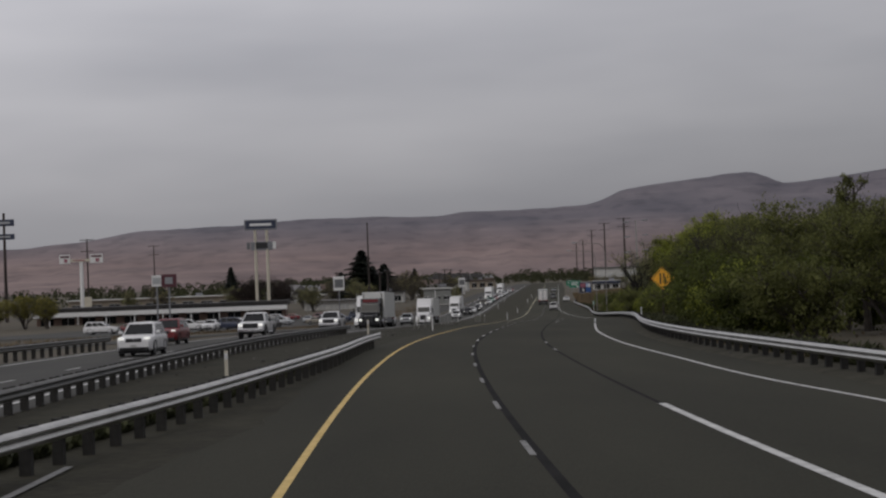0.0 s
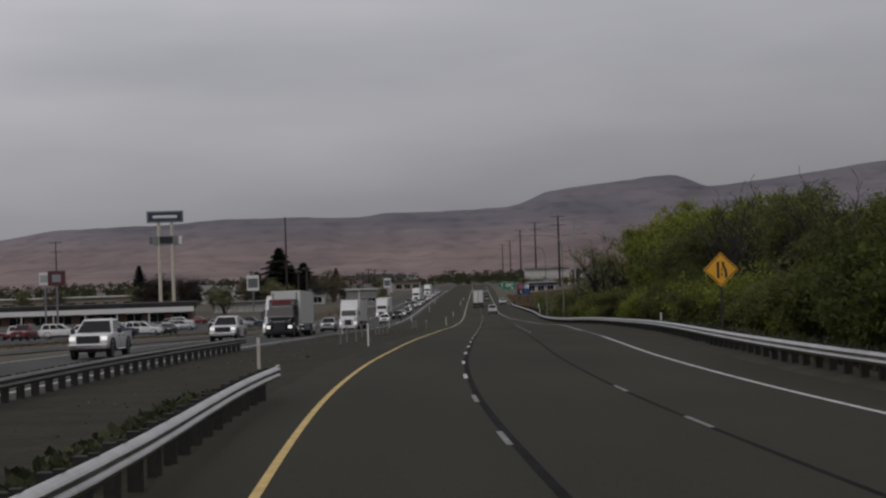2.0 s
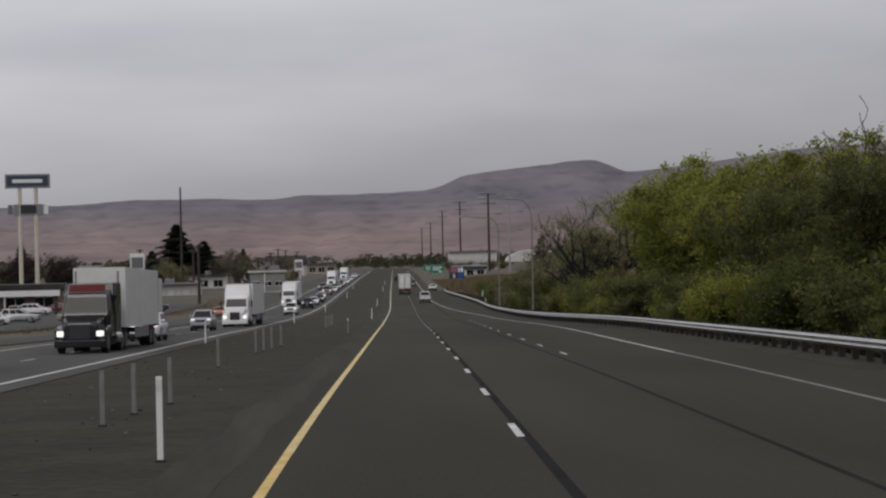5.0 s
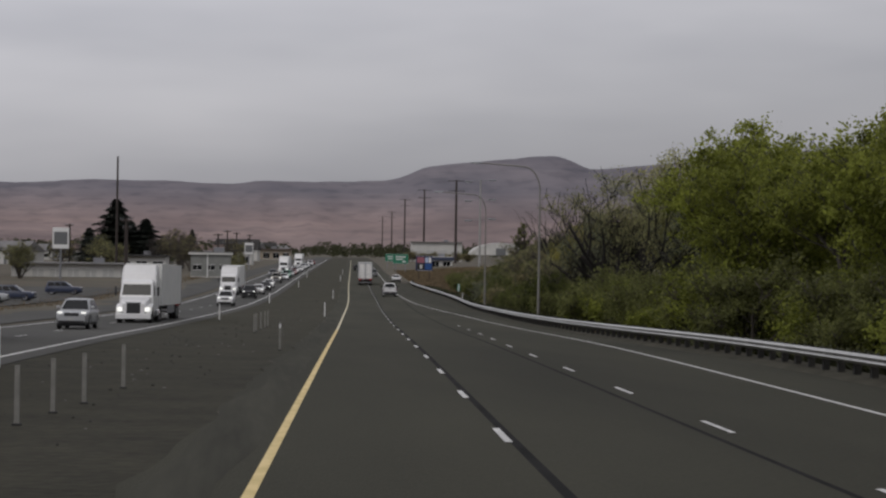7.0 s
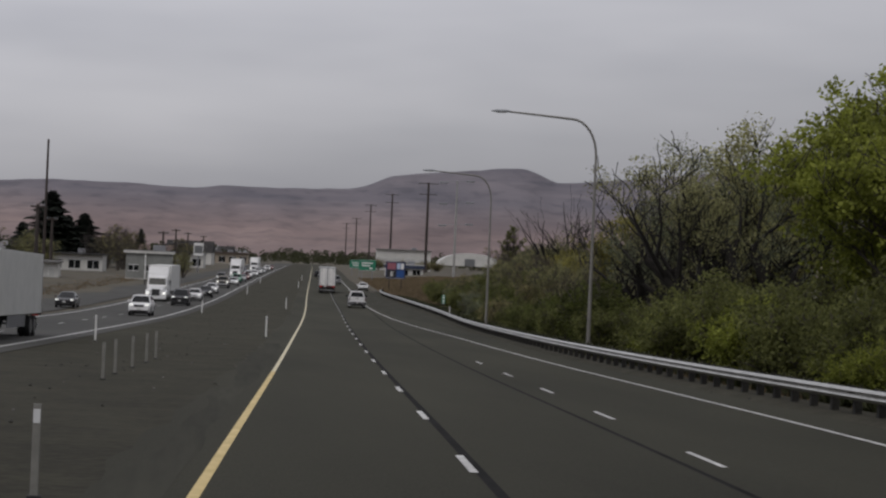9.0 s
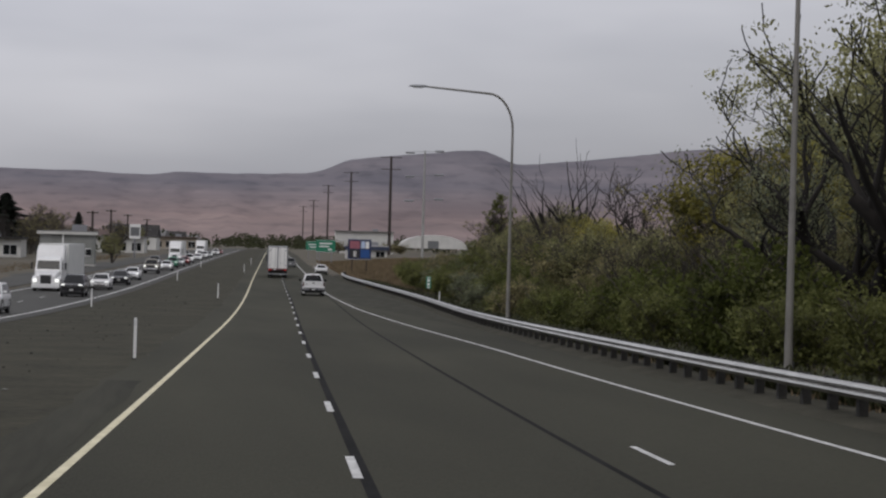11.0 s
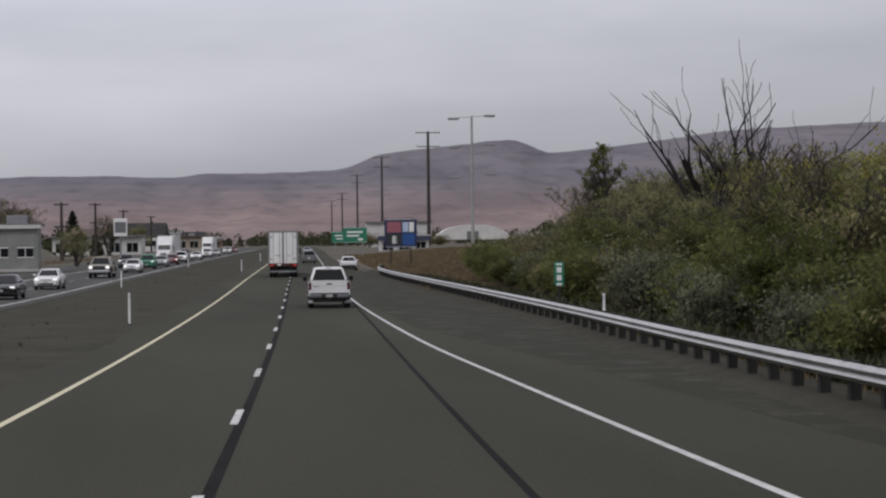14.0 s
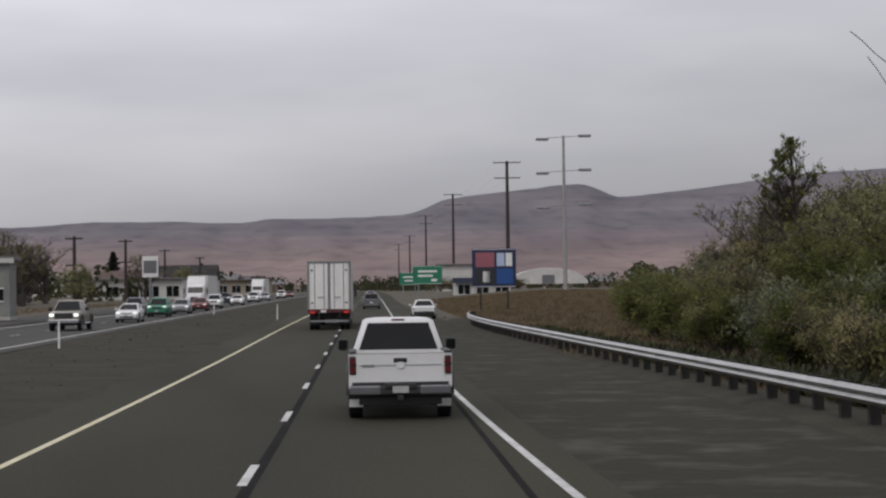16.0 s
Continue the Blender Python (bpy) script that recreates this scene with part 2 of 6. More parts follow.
M_BUMPER = plain("dull_dark_bumper", (0.045, 0.045, 0.048), 0.45, 0.4)
M_GREY_METAL = plain("dull_grey_metal", (0.24, 0.245, 0.26), 0.5, 0.6)
M_WHITE = plain("white_paint", (0.74, 0.74, 0.73), 0.42, vary=0.06)
M_PLATE = plain("grey_white_plate", (0.42, 0.42, 0.41), 0.6)
M_CREAM = plain("cream_paint", (0.56, 0.52, 0.42), 0.6)
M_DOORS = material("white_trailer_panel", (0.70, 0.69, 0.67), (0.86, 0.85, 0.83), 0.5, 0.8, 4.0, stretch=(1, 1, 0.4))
M_BLACK = plain("black_rubber", (0.012, 0.012, 0.013), 0.7)
M_DARK = plain("black_plastic", (0.022, 0.022, 0.024), 0.55)
M_GLASS = plain("dark_tinted_glass", (0.010, 0.011, 0.012), 0.12, gloss=0.22)
M_CHROME = plain("chrome", (0.62, 0.62, 0.63), 0.18, 1.0)
M_RIM = plain("alloy_rim", (0.36, 0.36, 0.37), 0.35, 0.9)
M_SMOKED = plain("smoked_lamp_housing", (0.030, 0.014, 0.014), 0.3)
M_RED = plain("red_lens", (0.10, 0.008, 0.010), 0.25)
M_BRAKE = lamp_material("lit_tail_lamp", (0.55, 0.03, 0.03), 0.16)
M_TAPE = plain("dull_red_marking", (0.085, 0.024, 0.024), 0.6)
M_LENS = plain("clear_lens", (0.66, 0.67, 0.68), 0.15)
M_HEAD = lamp_material("lit_headlamp", (0.95, 0.95, 0.90), 0.7)
M_SIGN_YELLOW = plain("warning_yellow", (0.86, 0.43, 0.03), 0.45)
M_SIGN_GREEN = plain("guide_sign_green", (0.012, 0.17, 0.095), 0.45)
M_SIGN_BLUE = plain("service_sign_blue", (0.016, 0.075, 0.26), 0.45)
M_SIGN_NAVY = plain("dark_sign_blue", (0.014, 0.022, 0.070), 0.45)
M_SIGN_BACK = plain("aluminium_sign_back", (0.30, 0.31, 0.32), 0.5, 0.7)
M_BARK = material("grey_brown_bark", (0.038, 0.032, 0.027), (0.085, 0.073, 0.062), 0.95, 0.5, 9.0, 0.5)
M_DEADWOOD = material("bare_dead_wood", (0.020, 0.016, 0.014), (0.050, 0.041, 0.036), 0.95, 0.5, 9.0, 0.4)
M_BLACKWOOD = material("near_black_wood", (0.008, 0.007, 0.006), (0.026, 0.022, 0.019), 0.95, 0.5, 9.0, 0.4)
M_STONE = material("dark_stones", (0.018, 0.017, 0.015), (0.075, 0.072, 0.065), 0.95, 0.4, 9.0, 0.3)
M_STREAK = material("scuffed_shoulder", (0.030, 0.0298, 0.0232), (0.064, 0.0625, 0.0480), 0.95, 2.2, 3.0, 0.2, gloss=0.1, stretch=(1.6, 0.10, 1))
M_SCUFF = material("dusty_shoulder", (0.0345, 0.0338, 0.0236), (0.120, 0.116, 0.096), 0.95, 1.3, 2.6, 0.25, gloss=0.15, grain=0.3, cut=(0.50, 0.84))
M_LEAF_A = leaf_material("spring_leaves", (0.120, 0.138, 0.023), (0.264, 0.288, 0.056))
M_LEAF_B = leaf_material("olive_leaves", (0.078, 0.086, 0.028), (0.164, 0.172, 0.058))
# green leaves darkened in colour for the shadows at the foot of the brush
M_LEAF_I = leaf_material("shaded_green_leaves", (0.042, 0.052, 0.012), (0.100, 0.114, 0.030))
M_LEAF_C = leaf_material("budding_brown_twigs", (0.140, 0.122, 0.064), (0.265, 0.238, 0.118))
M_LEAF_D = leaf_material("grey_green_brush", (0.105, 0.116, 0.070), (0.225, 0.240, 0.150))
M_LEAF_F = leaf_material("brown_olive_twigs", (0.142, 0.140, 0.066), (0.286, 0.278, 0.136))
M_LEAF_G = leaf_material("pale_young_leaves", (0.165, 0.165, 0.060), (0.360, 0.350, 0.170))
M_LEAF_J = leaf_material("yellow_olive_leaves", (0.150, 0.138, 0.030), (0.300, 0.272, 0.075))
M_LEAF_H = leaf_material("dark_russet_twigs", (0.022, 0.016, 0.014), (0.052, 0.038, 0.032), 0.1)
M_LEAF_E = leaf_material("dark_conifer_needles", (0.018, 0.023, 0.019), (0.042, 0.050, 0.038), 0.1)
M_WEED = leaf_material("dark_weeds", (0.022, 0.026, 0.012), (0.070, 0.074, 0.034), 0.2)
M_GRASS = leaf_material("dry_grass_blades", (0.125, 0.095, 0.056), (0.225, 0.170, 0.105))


# ---- shape helpers ----
def part(name, bm, mat, parent, label=""):
    me = bpy.data.meshes.new(name)
    bm.to_mesh(me)
    bm.free()
    me.materials.append(mat)
    ob = new(name, me)
    ob.parent = parent
    if label:
        tagged(ob, label)
    return ob


def thing(name, label, category, m=None, group="", kind=""):
    ob = new(name)
    ob.empty_display_size = 0.3
    if m is not None:
        ob.matrix_basis = m
    return tagged(ob, label, category, group, kind)


def box(sx, sy, sz, x=0, y=0, z=0, bevel=0.0, bm=None, turn=None):
    """A box of that size with its centre at x, y, z."""
    bm = bm or bmesh.new()
    m = Matrix.Translation((x, y, z)) @ (turn or Matrix()) @ Matrix.Diagonal((sx, sy, sz, 1))
    vs = bmesh.ops.create_cube(bm, size=1, matrix=m)["verts"]
    if bevel:
        es = list({e for v in vs for e in v.link_edges})
        bmesh.ops.bevel(bm, geom=es, offset=bevel, segments=2, affect="EDGES", profile=0.6)
    return bm


def tube(pts, radii, sides=8, bm=None, cap=True):
    """A round bar through points, of changing thickness."""
    bm = bm or bmesh.new()
    pts = [Vector(p) for p in pts]
    rings = []
    for i, p in enumerate(pts):
        d = (pts[min(i + 1, len(pts) - 1)] - pts[max(i - 1, 0)]).normalized()
        q = d.to_track_quat("Z", "Y")
        r = radii[i] if hasattr(radii, "__len__") else radii
        rings.append([bm.verts.new(p + q @ Vector((r * math.cos(a), r * math.sin(a), 0))) for a in (2 * math.pi * k / sides for k in range(sides))])
    for a, b in zip(rings, rings[1:]):
        for k in range(sides):
            bm.faces.new((a[k], a[(k + 1) % sides], b[(k + 1) % sides], b[k]))
    if cap:
        bm.faces.new(rings[0][::-1])
        bm.faces.new(rings[-1])
    return bm


def loft(rings, bm=None, cap=True):
    """A closed skin through rings of as many points each."""
    bm = bm or bmesh.new()
    vs = [[bm.verts.new(p) for p in r] for r in rings]
    n = len(rings[0])
    for a, b in zip(vs, vs[1:]):
        for k in range(n):
            bm.faces.new((a[k], a[(k + 1) % n], b[(k + 1) % n], b[k]))
    if cap:
        bm.faces.new(vs[0][::-1])
        bm.faces.new(vs[-1])
    bmesh.ops.recalc_face_normals(bm, faces=bm.faces)
    return bm


def prism(outline, half, bm=None, bevel=0.0):
    """An outline in y and z, made solid from -half to half in x."""
    bm = loft([[(x, a, b) for a, b in outline] for x in (-half, half)], bm)
    if bevel:
        bmesh.ops.bevel(bm, geom=list(bm.edges), offset=bevel, segments=2, affect="EDGES", profile=0.6)
    return bm


def quad(pts):
    bm = bmesh.new()
    bm.faces.new([bm.verts.new(p) for p in pts])
    return bm


def shade_smooth(ob):
    for p in ob.data.polygons:
        p.use_smooth = True
    return ob


def spline(knots):
    """A smooth curve through (place, value) knots, straight past its ends."""
    a, b = np.array([k[0] for k in knots], float), np.array([k[1] for k in knots], float)
    m = np.gradient(b, a)

    def value(s):
        if s <= a[0]:
            return float(b[0] + m[0] * (s - a[0]))
        if s >= a[-1]:
            return float(b[-1] + m[-1] * (s - a[-1]))
        i = int(np.searchsorted(a, s, side="right")) - 1
        d = a[i + 1] - a[i]
        w = (s - a[i]) / d
        return float((2 * w**3 - 3 * w * w + 1) * b[i] + (w**3 - 2 * w * w + w) * d * m[i] + (3 * w * w - 2 * w**3) * b[i + 1] + (w**3 - w * w) * d * m[i + 1])
    return value


# ---- the alignment of the highway: the lane line and the level, along y ----
lane_x = spline([(-120, 9.2), (-60, 4.6), (0, 2.0), (25, 1.4), (43.6, 1.1), (68, 1.0), (92, 1.3), (116.7, 2.3), (141, 3.8), (190, 7.0), (250, 10.9), (335, 16.3), (420, 21.7), (494, 26.0), (700, 38.4), (1300, 74.5)])
level = spline([(-120, 1.1), (-20, -0.62), (25, -1.41), (70, -1.89), (115, -2.45), (160, -3.21), (205, -4.19), (250, -5.2), (295, -6.28), (340, -7.16), (385, -7.86), (430, -8.14), (475, -8.21), (520, -8.11), (565, -8.03), (610, -7.95), (700, -7.8), (900, -7.6), (1500, -7.6), (1600, -7.6)])


def spot(y, off, up=0.0):
    """A point beside the lane line: metres along, metres to the right of it, metres above the road."""
    return Vector((lane_x(y) + off, y, level(y) + up))


def along(y):
    """The road's turn at y, as degrees to the right of +y."""
    return math.degrees(math.atan2(lane_x(y + 2) - lane_x(y - 2), 4))


def stand(y, off, up=0.0, turn=0.0):
    p = spot(y, off, up)
    slope = math.degrees(math.atan2(level(y + 3) - level(y - 3), 6))
    return Matrix.Translation(p) @ pose(0, 0, 0, 0, 0, -along(y)) @ pose(0, 0, 0, slope, 0, 0) @ pose(0, 0, 0, 0, 0, turn)


def upright(y, off, up=0.0, turn=0.0):
    return Matrix.Translation(spot(y, off, up)) @ pose(0, 0, 0, 0, 0, -along(y) + turn)


def ribbon(name, y0, y1, left, right, up, mat, step=4.0, parent=None, thick=0.0):
    """A strip that follows the road from y0 to y1 between two offsets (numbers or splines)."""
    lf = left if callable(left) else (lambda s: left)
    rf = right if callable(right) else (lambda s: right)
    n = max(1, int(math.ceil((y1 - y0) / step)))
    bm = bmesh.new()
    rows = []
    for i in range(n + 1):
        y = y0 + (y1 - y0) * i / n
        rows.append((bm.verts.new(spot(y, lf(y), up)), bm.verts.new(spot(y, rf(y), up))))
    for (a, b), (c, d) in zip(rows, rows[1:]):
        bm.faces.new((a, b, d, c))
    if thick:
        low = [(bm.verts.new(a.co - Vector((0, 0, thick))), bm.verts.new(b.co - Vector((0, 0, thick)))) for a, b in rows]
        for (a, b), (c, d), (e, f), (g, h) in zip(rows, rows[1:], low, low[1:]):
            bm.faces.new((a, c, g, e))
            bm.faces.new((d, b, f, h))
        bm.faces.new((rows[0][1], rows[0][0], low[0][0], low[0][1]))
        bm.faces.new((rows[-1][0], rows[-1][1], low[-1][1], low[-1][0]))
    return part(name, bm, mat, parent)


# ---- distance: the ridge behind the town ----
RIDGE_TOP = [(-60, 1.0), (-40, 1.2), (-25, 1.1), (-13.2, 1.28), (-11.2, 1.45), (-9.6, 1.71), (-6.1, 1.80), (-4.5, 1.92), (-2.3, 1.91), (-0.8, 1.86), (-0.1, 1.87), (0.6, 1.98), (2.4, 1.96), (4.5, 2.04),
             (5.0, 2.19), (5.6, 2.48), (7.2, 2.66), (8.9, 2.82), (9.6, 2.88), (10.0, 2.72), (10.6, 2.45), (11.2, 2.50), (13.2, 2.70), (16, 3.04), (18.2, 3.12), (20, 3.17), (30, 2.8), (45, 2.0), (60, 1.4)]


def skyline(a):
    """The height of the crest in degrees, in straight slopes with worn corners."""
    u, v = zip(*RIDGE_TOP)
    worn = sum(float(np.interp(a + d, u, v)) for d in (-0.16, -0.08, 0, 0.08, 0.16)) / 5
    return worn + 0.018 * noise.noise(Vector((a * 2.1, 4.4, 0))) + 0.010 * noise.noise(Vector((a * 6.3, 1.4, 0)))


HILL_AT = Vector((8, 200, 0))


def build_ridge():
    rings, cols = 46, 520
    bm = bmesh.new()
    rows = []
    for j in range(rings + 1):
        u = j / rings
        r = 2300 + 2300 * u
        row = []
        for i in range(cols + 1):
            a = -60 + 120 * i / cols
            top = math.tan(radians(skyline(a))) * 4600 - 2.0
            x, y = r * math.sin(radians(a)), r * math.cos(radians(a))
            rough = noise.fractal(Vector((x / 420, y / 900, 3.1)), 1.0, 2.1, 5)
            gully = abs(noise.noise(Vector((a * 1.15, u * 1.6, 7.7)))) + 0.5 * abs(noise.noise(Vector((a * 2.7, u * 2.5, 1.7))))
            shape = 0.58 * u**1.5 + 0.42 * max(0.0, min(1.0, (u - 0.55) / 0.4)) ** 1.6
            damp = math.sin(math.pi * min(1, u)) ** 0.8
            z = -8 + (top + 8) * shape + damp * (14 * rough - 16 * (0.5 - gully) * u)
            row.append(bm.verts.new((HILL_AT.x + x, HILL_AT.y + y, min(z, -8 + (top + 8) * (0.25 + 0.75 * u)) if u < 1 else top)))
        rows.append(row)
    back = [bm.verts.new((HILL_AT.x + (v.co.x - HILL_AT.x) * 1.02, HILL_AT.y + (v.co.y - HILL_AT.y) * 1.02, -20)) for v in rows[-1]]
    rows.append(back)
    for a, b in zip(rows, rows[1:]):
        for k in range(cols):
            bm.faces.new((a[k], a[k + 1], b[k + 1], b[k]))
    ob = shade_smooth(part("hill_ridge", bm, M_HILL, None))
    return tagged(ob, "long bare brown ridge with a flat-topped rise under grey sky", "hill", kind="structure")


build_ridge()


# ---- ground ----
def rise(y, off):
    """How far the ground stands above the road's level beside it."""
    z = -0.07
    if off > 11.5:
        z += -0.35 * min(1, (off - 11.5) / 5) * (1 - max(0, min(1, (y - 400) / 90)))
        z += max(0, min(1, (y - 470) / 70)) * max(0, min(1, (off - 11.5) / 18)) * 1.3 * (1 - max(0, min(1, (y - 900) / 200)))
    if off < -30:
        z += 0.25 * max(0, min(1, (-off - 30) / 8))
    return z


def build_ground():
    ys = list(np.arange(-260, 720, 7.0)) + list(np.geomspace(720, 4300, 34))
    offs = [-4200, -2600, -1600, -900, -520, -300, -190, -130, -95, -75, -60, -50, -42, -36, -32, -28, -25, -14, -12.5, -11, -9.5, -8, -6.5, -5, 0, 5, 9.5, 11, 12.5, 14, 16, 18.5, 22, 26, 31, 38, 48, 62, 85, 130, 220, 420, 900, 1700, 2800, 4200]
    bm = bmesh.new()
    rows = []
    for y in ys:
        row = []
        for o in offs:
            n = noise.noise(Vector((o / 6, y / 9, 0.3))) * (0.10 if (11.5 < o or o < -29) else 0.02)
            row.append(bm.verts.new((lane_x(min(y, 1400)) + o, y, level(min(y, 1500)) + rise(y, o) + n)))
        rows.append(row)
    for a, b in zip(rows, rows[1:]):
        for k in range(len(offs) - 1):
            bm.faces.new((a[k], a[k + 1], b[k + 1], b[k]))
    ob = shade_smooth(part("ground", bm, M_GROUND, None))
    return tagged(ob, "dry brown verge and scrub land beside the highway", "ground", kind="structure")


build_ground()
RIGHT_EDGE = spline([(-60, 9.1), (20, 8.6), (41, 8.05), (50, 7.55), (70, 7.25), (85, 7.08), (110, 7.05), (135, 7.25), (157, 7.55), (200, 8.1), (225, 8.5), (245, 8.75), (265, 8.75), (284, 8.5), (308, 7.95), (330, 7.5), (345, 7.2), (358, 6.8), (372, 6.25), (392, 5.42), (408, 4.7), (420, 4.35), (431, 4.1), (444, 3.87), (462, 3.68), (500, 3.66), (900, 3.66)])
RIGHT_RAIL = spline([(-60, 11.2), (20, 10.6), (52, 9.9), (80, 9.45), (105, 9.6), (125, 10.1), (150, 10.8), (174, 11.3), (210, 11.8), (242, 11.9), (262, 11.2), (285, 10.7), (320, 10.2), (345, 10.15), (380, 10.2), (420, 10.4), (445, 10.1), (478, 9.2), (516, 8.0), (535, 8.2)])
SHOULDER = spline([(-60, 11.0), (52, 9.7), (80, 9.3), (105, 9.4), (150, 10.6), (210, 11.6), (262, 11.0), (320, 10.0), (445, 10.0), (516, 8.0), (560, 7.0), (900, 6.6)])
MEDIAN_RAIL = spline([(-60, -12.0), (0, -9.4), (28, -8.0), (43, -6.7), (56, -5.85), (71, -5.15), (84, -5.05), (97, -5.05)])
FAR_EDGE = spline([(-60, -13.1), (60, -13.1), (160, -13.4), (215, -14.0), (270, -14.9), (350, -15.3), (460, -15.0), (700, -15.2), (1300, -15.4)])
FAR_SIDE = spline([(-60, -22.6), (100, -22.8), (215, -23.6), (350, -24.0), (700, -24.2), (1300, -24.4)])



def paved_edge(s):
    """Where the paving crumbles into the gravel of the median."""
    return (-5.15 if s > 40 else -5.15 - (40 - s) * 0.085) + 0.35 * noise.noise(Vector((s / 3.1, 8.2, 0))) + 0.25 * noise.noise(Vector((s / 11, 3.2, 0)))


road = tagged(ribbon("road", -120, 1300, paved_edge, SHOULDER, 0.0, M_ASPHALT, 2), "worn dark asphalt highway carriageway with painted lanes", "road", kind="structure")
road_far = tagged(ribbon("road_opposite", -120, 1300, FAR_SIDE, lambda s: FAR_EDGE(s) + 1.1, 0.0, M_ASPHALT_OLD, 5), "grey asphalt carriageway of the oncoming traffic", "road", kind="structure")
tagged(ribbon("road_frontage", 120, 1200, lambda s: -33.0 if s < 700 else -31.0, lambda s: FAR_SIDE(s) - 1.2 if s > 260 else -29 + (s - 120) * 0.027, -0.01, M_ASPHALT_OLD, 5), "grey asphalt slip road beside the highway", "road", kind="structure")
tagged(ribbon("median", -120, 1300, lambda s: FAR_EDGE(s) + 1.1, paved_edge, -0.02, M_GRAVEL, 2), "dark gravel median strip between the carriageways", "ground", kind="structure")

# painted lines, each a part of the road that it lies on
YELLOW = spline([(-60, -3.68), (50, -3.66), (85, -3.56), (125, -3.55), (165, -3.62), (210, -3.68), (600, -3.66)])
ribbon("edge_line", -60, 150, lambda s: YELLOW(s) - 0.07, lambda s: YELLOW(s) + 0.07, 0.006, M_YELLOW_LINE, 3, road)
ribbon("edge_line", 150, 285, lambda s: YELLOW(s) - 0.075, lambda s: YELLOW(s) + 0.075, 0.006, M_YELLOW_PALE, 3, road)
ribbon("edge_line", 285, 1100, lambda s: YELLOW(s) - 0.07, lambda s: YELLOW(s) + 0.07, 0.006, M_YELLOW_WORN, 3, road)
for y0, y1, wear in ((-60, 157, M_WHITE_LINE), (157, 190, M_FAINT_LINE), (190, 1100, M_WHITE_LINE)):
    ribbon("edge_line", y0, y1, lambda s: RIGHT_EDGE(s) - 0.068, lambda s: RIGHT_EDGE(s) + 0.068, 0.006, wear, 3, road)
ribbon("joint_seam", -60, 700, 0.02, 0.18, 0.003, M_SEAM, 5, road)
ribbon("joint_seam", 42, 470, 3.53, 3.64, 0.003, M_SEAM, 5, road)
ribbon("worn_line", -30, 31, -7.6, -7.45, 0.006, M_FAINT_LINE, 3, road)
ribbon("shoulder_dust", 366, 540, lambda s: RIGHT_RAIL(s) - 0.85 - (RIGHT_RAIL(s) - RIGHT_EDGE(s) - 1.5) * min(1, (s - 366) / 55), lambda s: RIGHT_RAIL(s) - 0.8, 0.004, M_SCUFF, 3, road)
ribbon("shoulder_dust", 120, 320, lambda s: -4.9 + 0.5 * noise.noise(Vector((s / 7, 5.5, 0))), lambda s: -4.1 + 0.3 * noise.noise(Vector((s / 6, 2.5, 0))), 0.004, M_STREAK, 2, road)
ribbon("lane_line", -60, 42, 3.52, 3.70, 0.006, M_WHITE_LINE, 3, road)
ribbon("edge_line", -60, 1100, lambda s: FAR_EDGE(s) - 0.1, lambda s: FAR_EDGE(s) + 0.1, 0.006, M_WHITE_LINE, 4, road_far)
ribbon("edge_line", -60, 1100, lambda s: FAR_SIDE(s) + 0.8, lambda s: FAR_SIDE(s) + 1.0, 0.006, M_WHITE_LINE, 4, road_far)
for k in range(-3, 78):
    y = 43.6 + 12.19 * (k - 3)
    faint = y < 120
    ribbon("lane_dash", y - 1.5, y + 1.5, -0.055 if faint else -0.065, 0.055 if faint else 0.065, 0.008, M_FAINT_LINE if y < 95 else M_WHITE_LINE, 3, road)
    if 185 < y < 300 or 78 < y < 100:
        out = 3.55 if y < 120 else 4.04 + 0.45 * max(0, min(1, (y - 245) / 35))
        ribbon("lane_dash", y + 0.7, y + 3.7, out, out + 0.11, 0.008, M_WHITE_LINE if y > 185 else M_FAINT_LINE, 3, road)
    ribbon("lane_dash", y - 1.5, y + 1.5, FAR_EDGE(y) - 3.85, FAR_EDGE(y) - 3.73, 0.006, M_WHITE_LINE, 3, road_far)


# ---- the raised verge under the shoulder's guard rail ----
def build_verge():
    bm = bmesh.new()
    rows = []
    for i in range(170):
        y = -60 + 3.6 * i
        r = RIGHT_RAIL(min(y, 536)) if y < 536 else RIGHT_RAIL(536) + (y - 536) * 0.01
        k = noise.noise(Vector((y / 3, 0.5, 2.0))) * 0.05
        rows.append([bm.verts.new(spot(y, r + d, h + k * (d > -0.7))) for d, h in ((-0.75, -0.03), (-0.35, 0.07), (0.3, 0.10), (1.3, 0.04), (3.6, -0.3))])
    for a, b in zip(rows, rows[1:]):
        for j in range(4):
            bm.faces.new((a[j], a[j + 1], b[j + 1], b[j]))
    return tagged(shade_smooth(part("verge", bm, M_VERGE, None)), "dark gravel verge under the guard rail", "verge", kind="structure")


build_verge()


# ---- guard rails ----
BEAM = [(0.0, 0.156), (0.042, 0.142), (0.086, 0.112), (0.108, 0.082), (0.090, 0.060), (0.006, 0.036), (0.006, 0.024), (0.060, -0.006), (0.098, -0.044), (0.108, -0.066), (0.084, -0.098), (0.0, -0.156)]


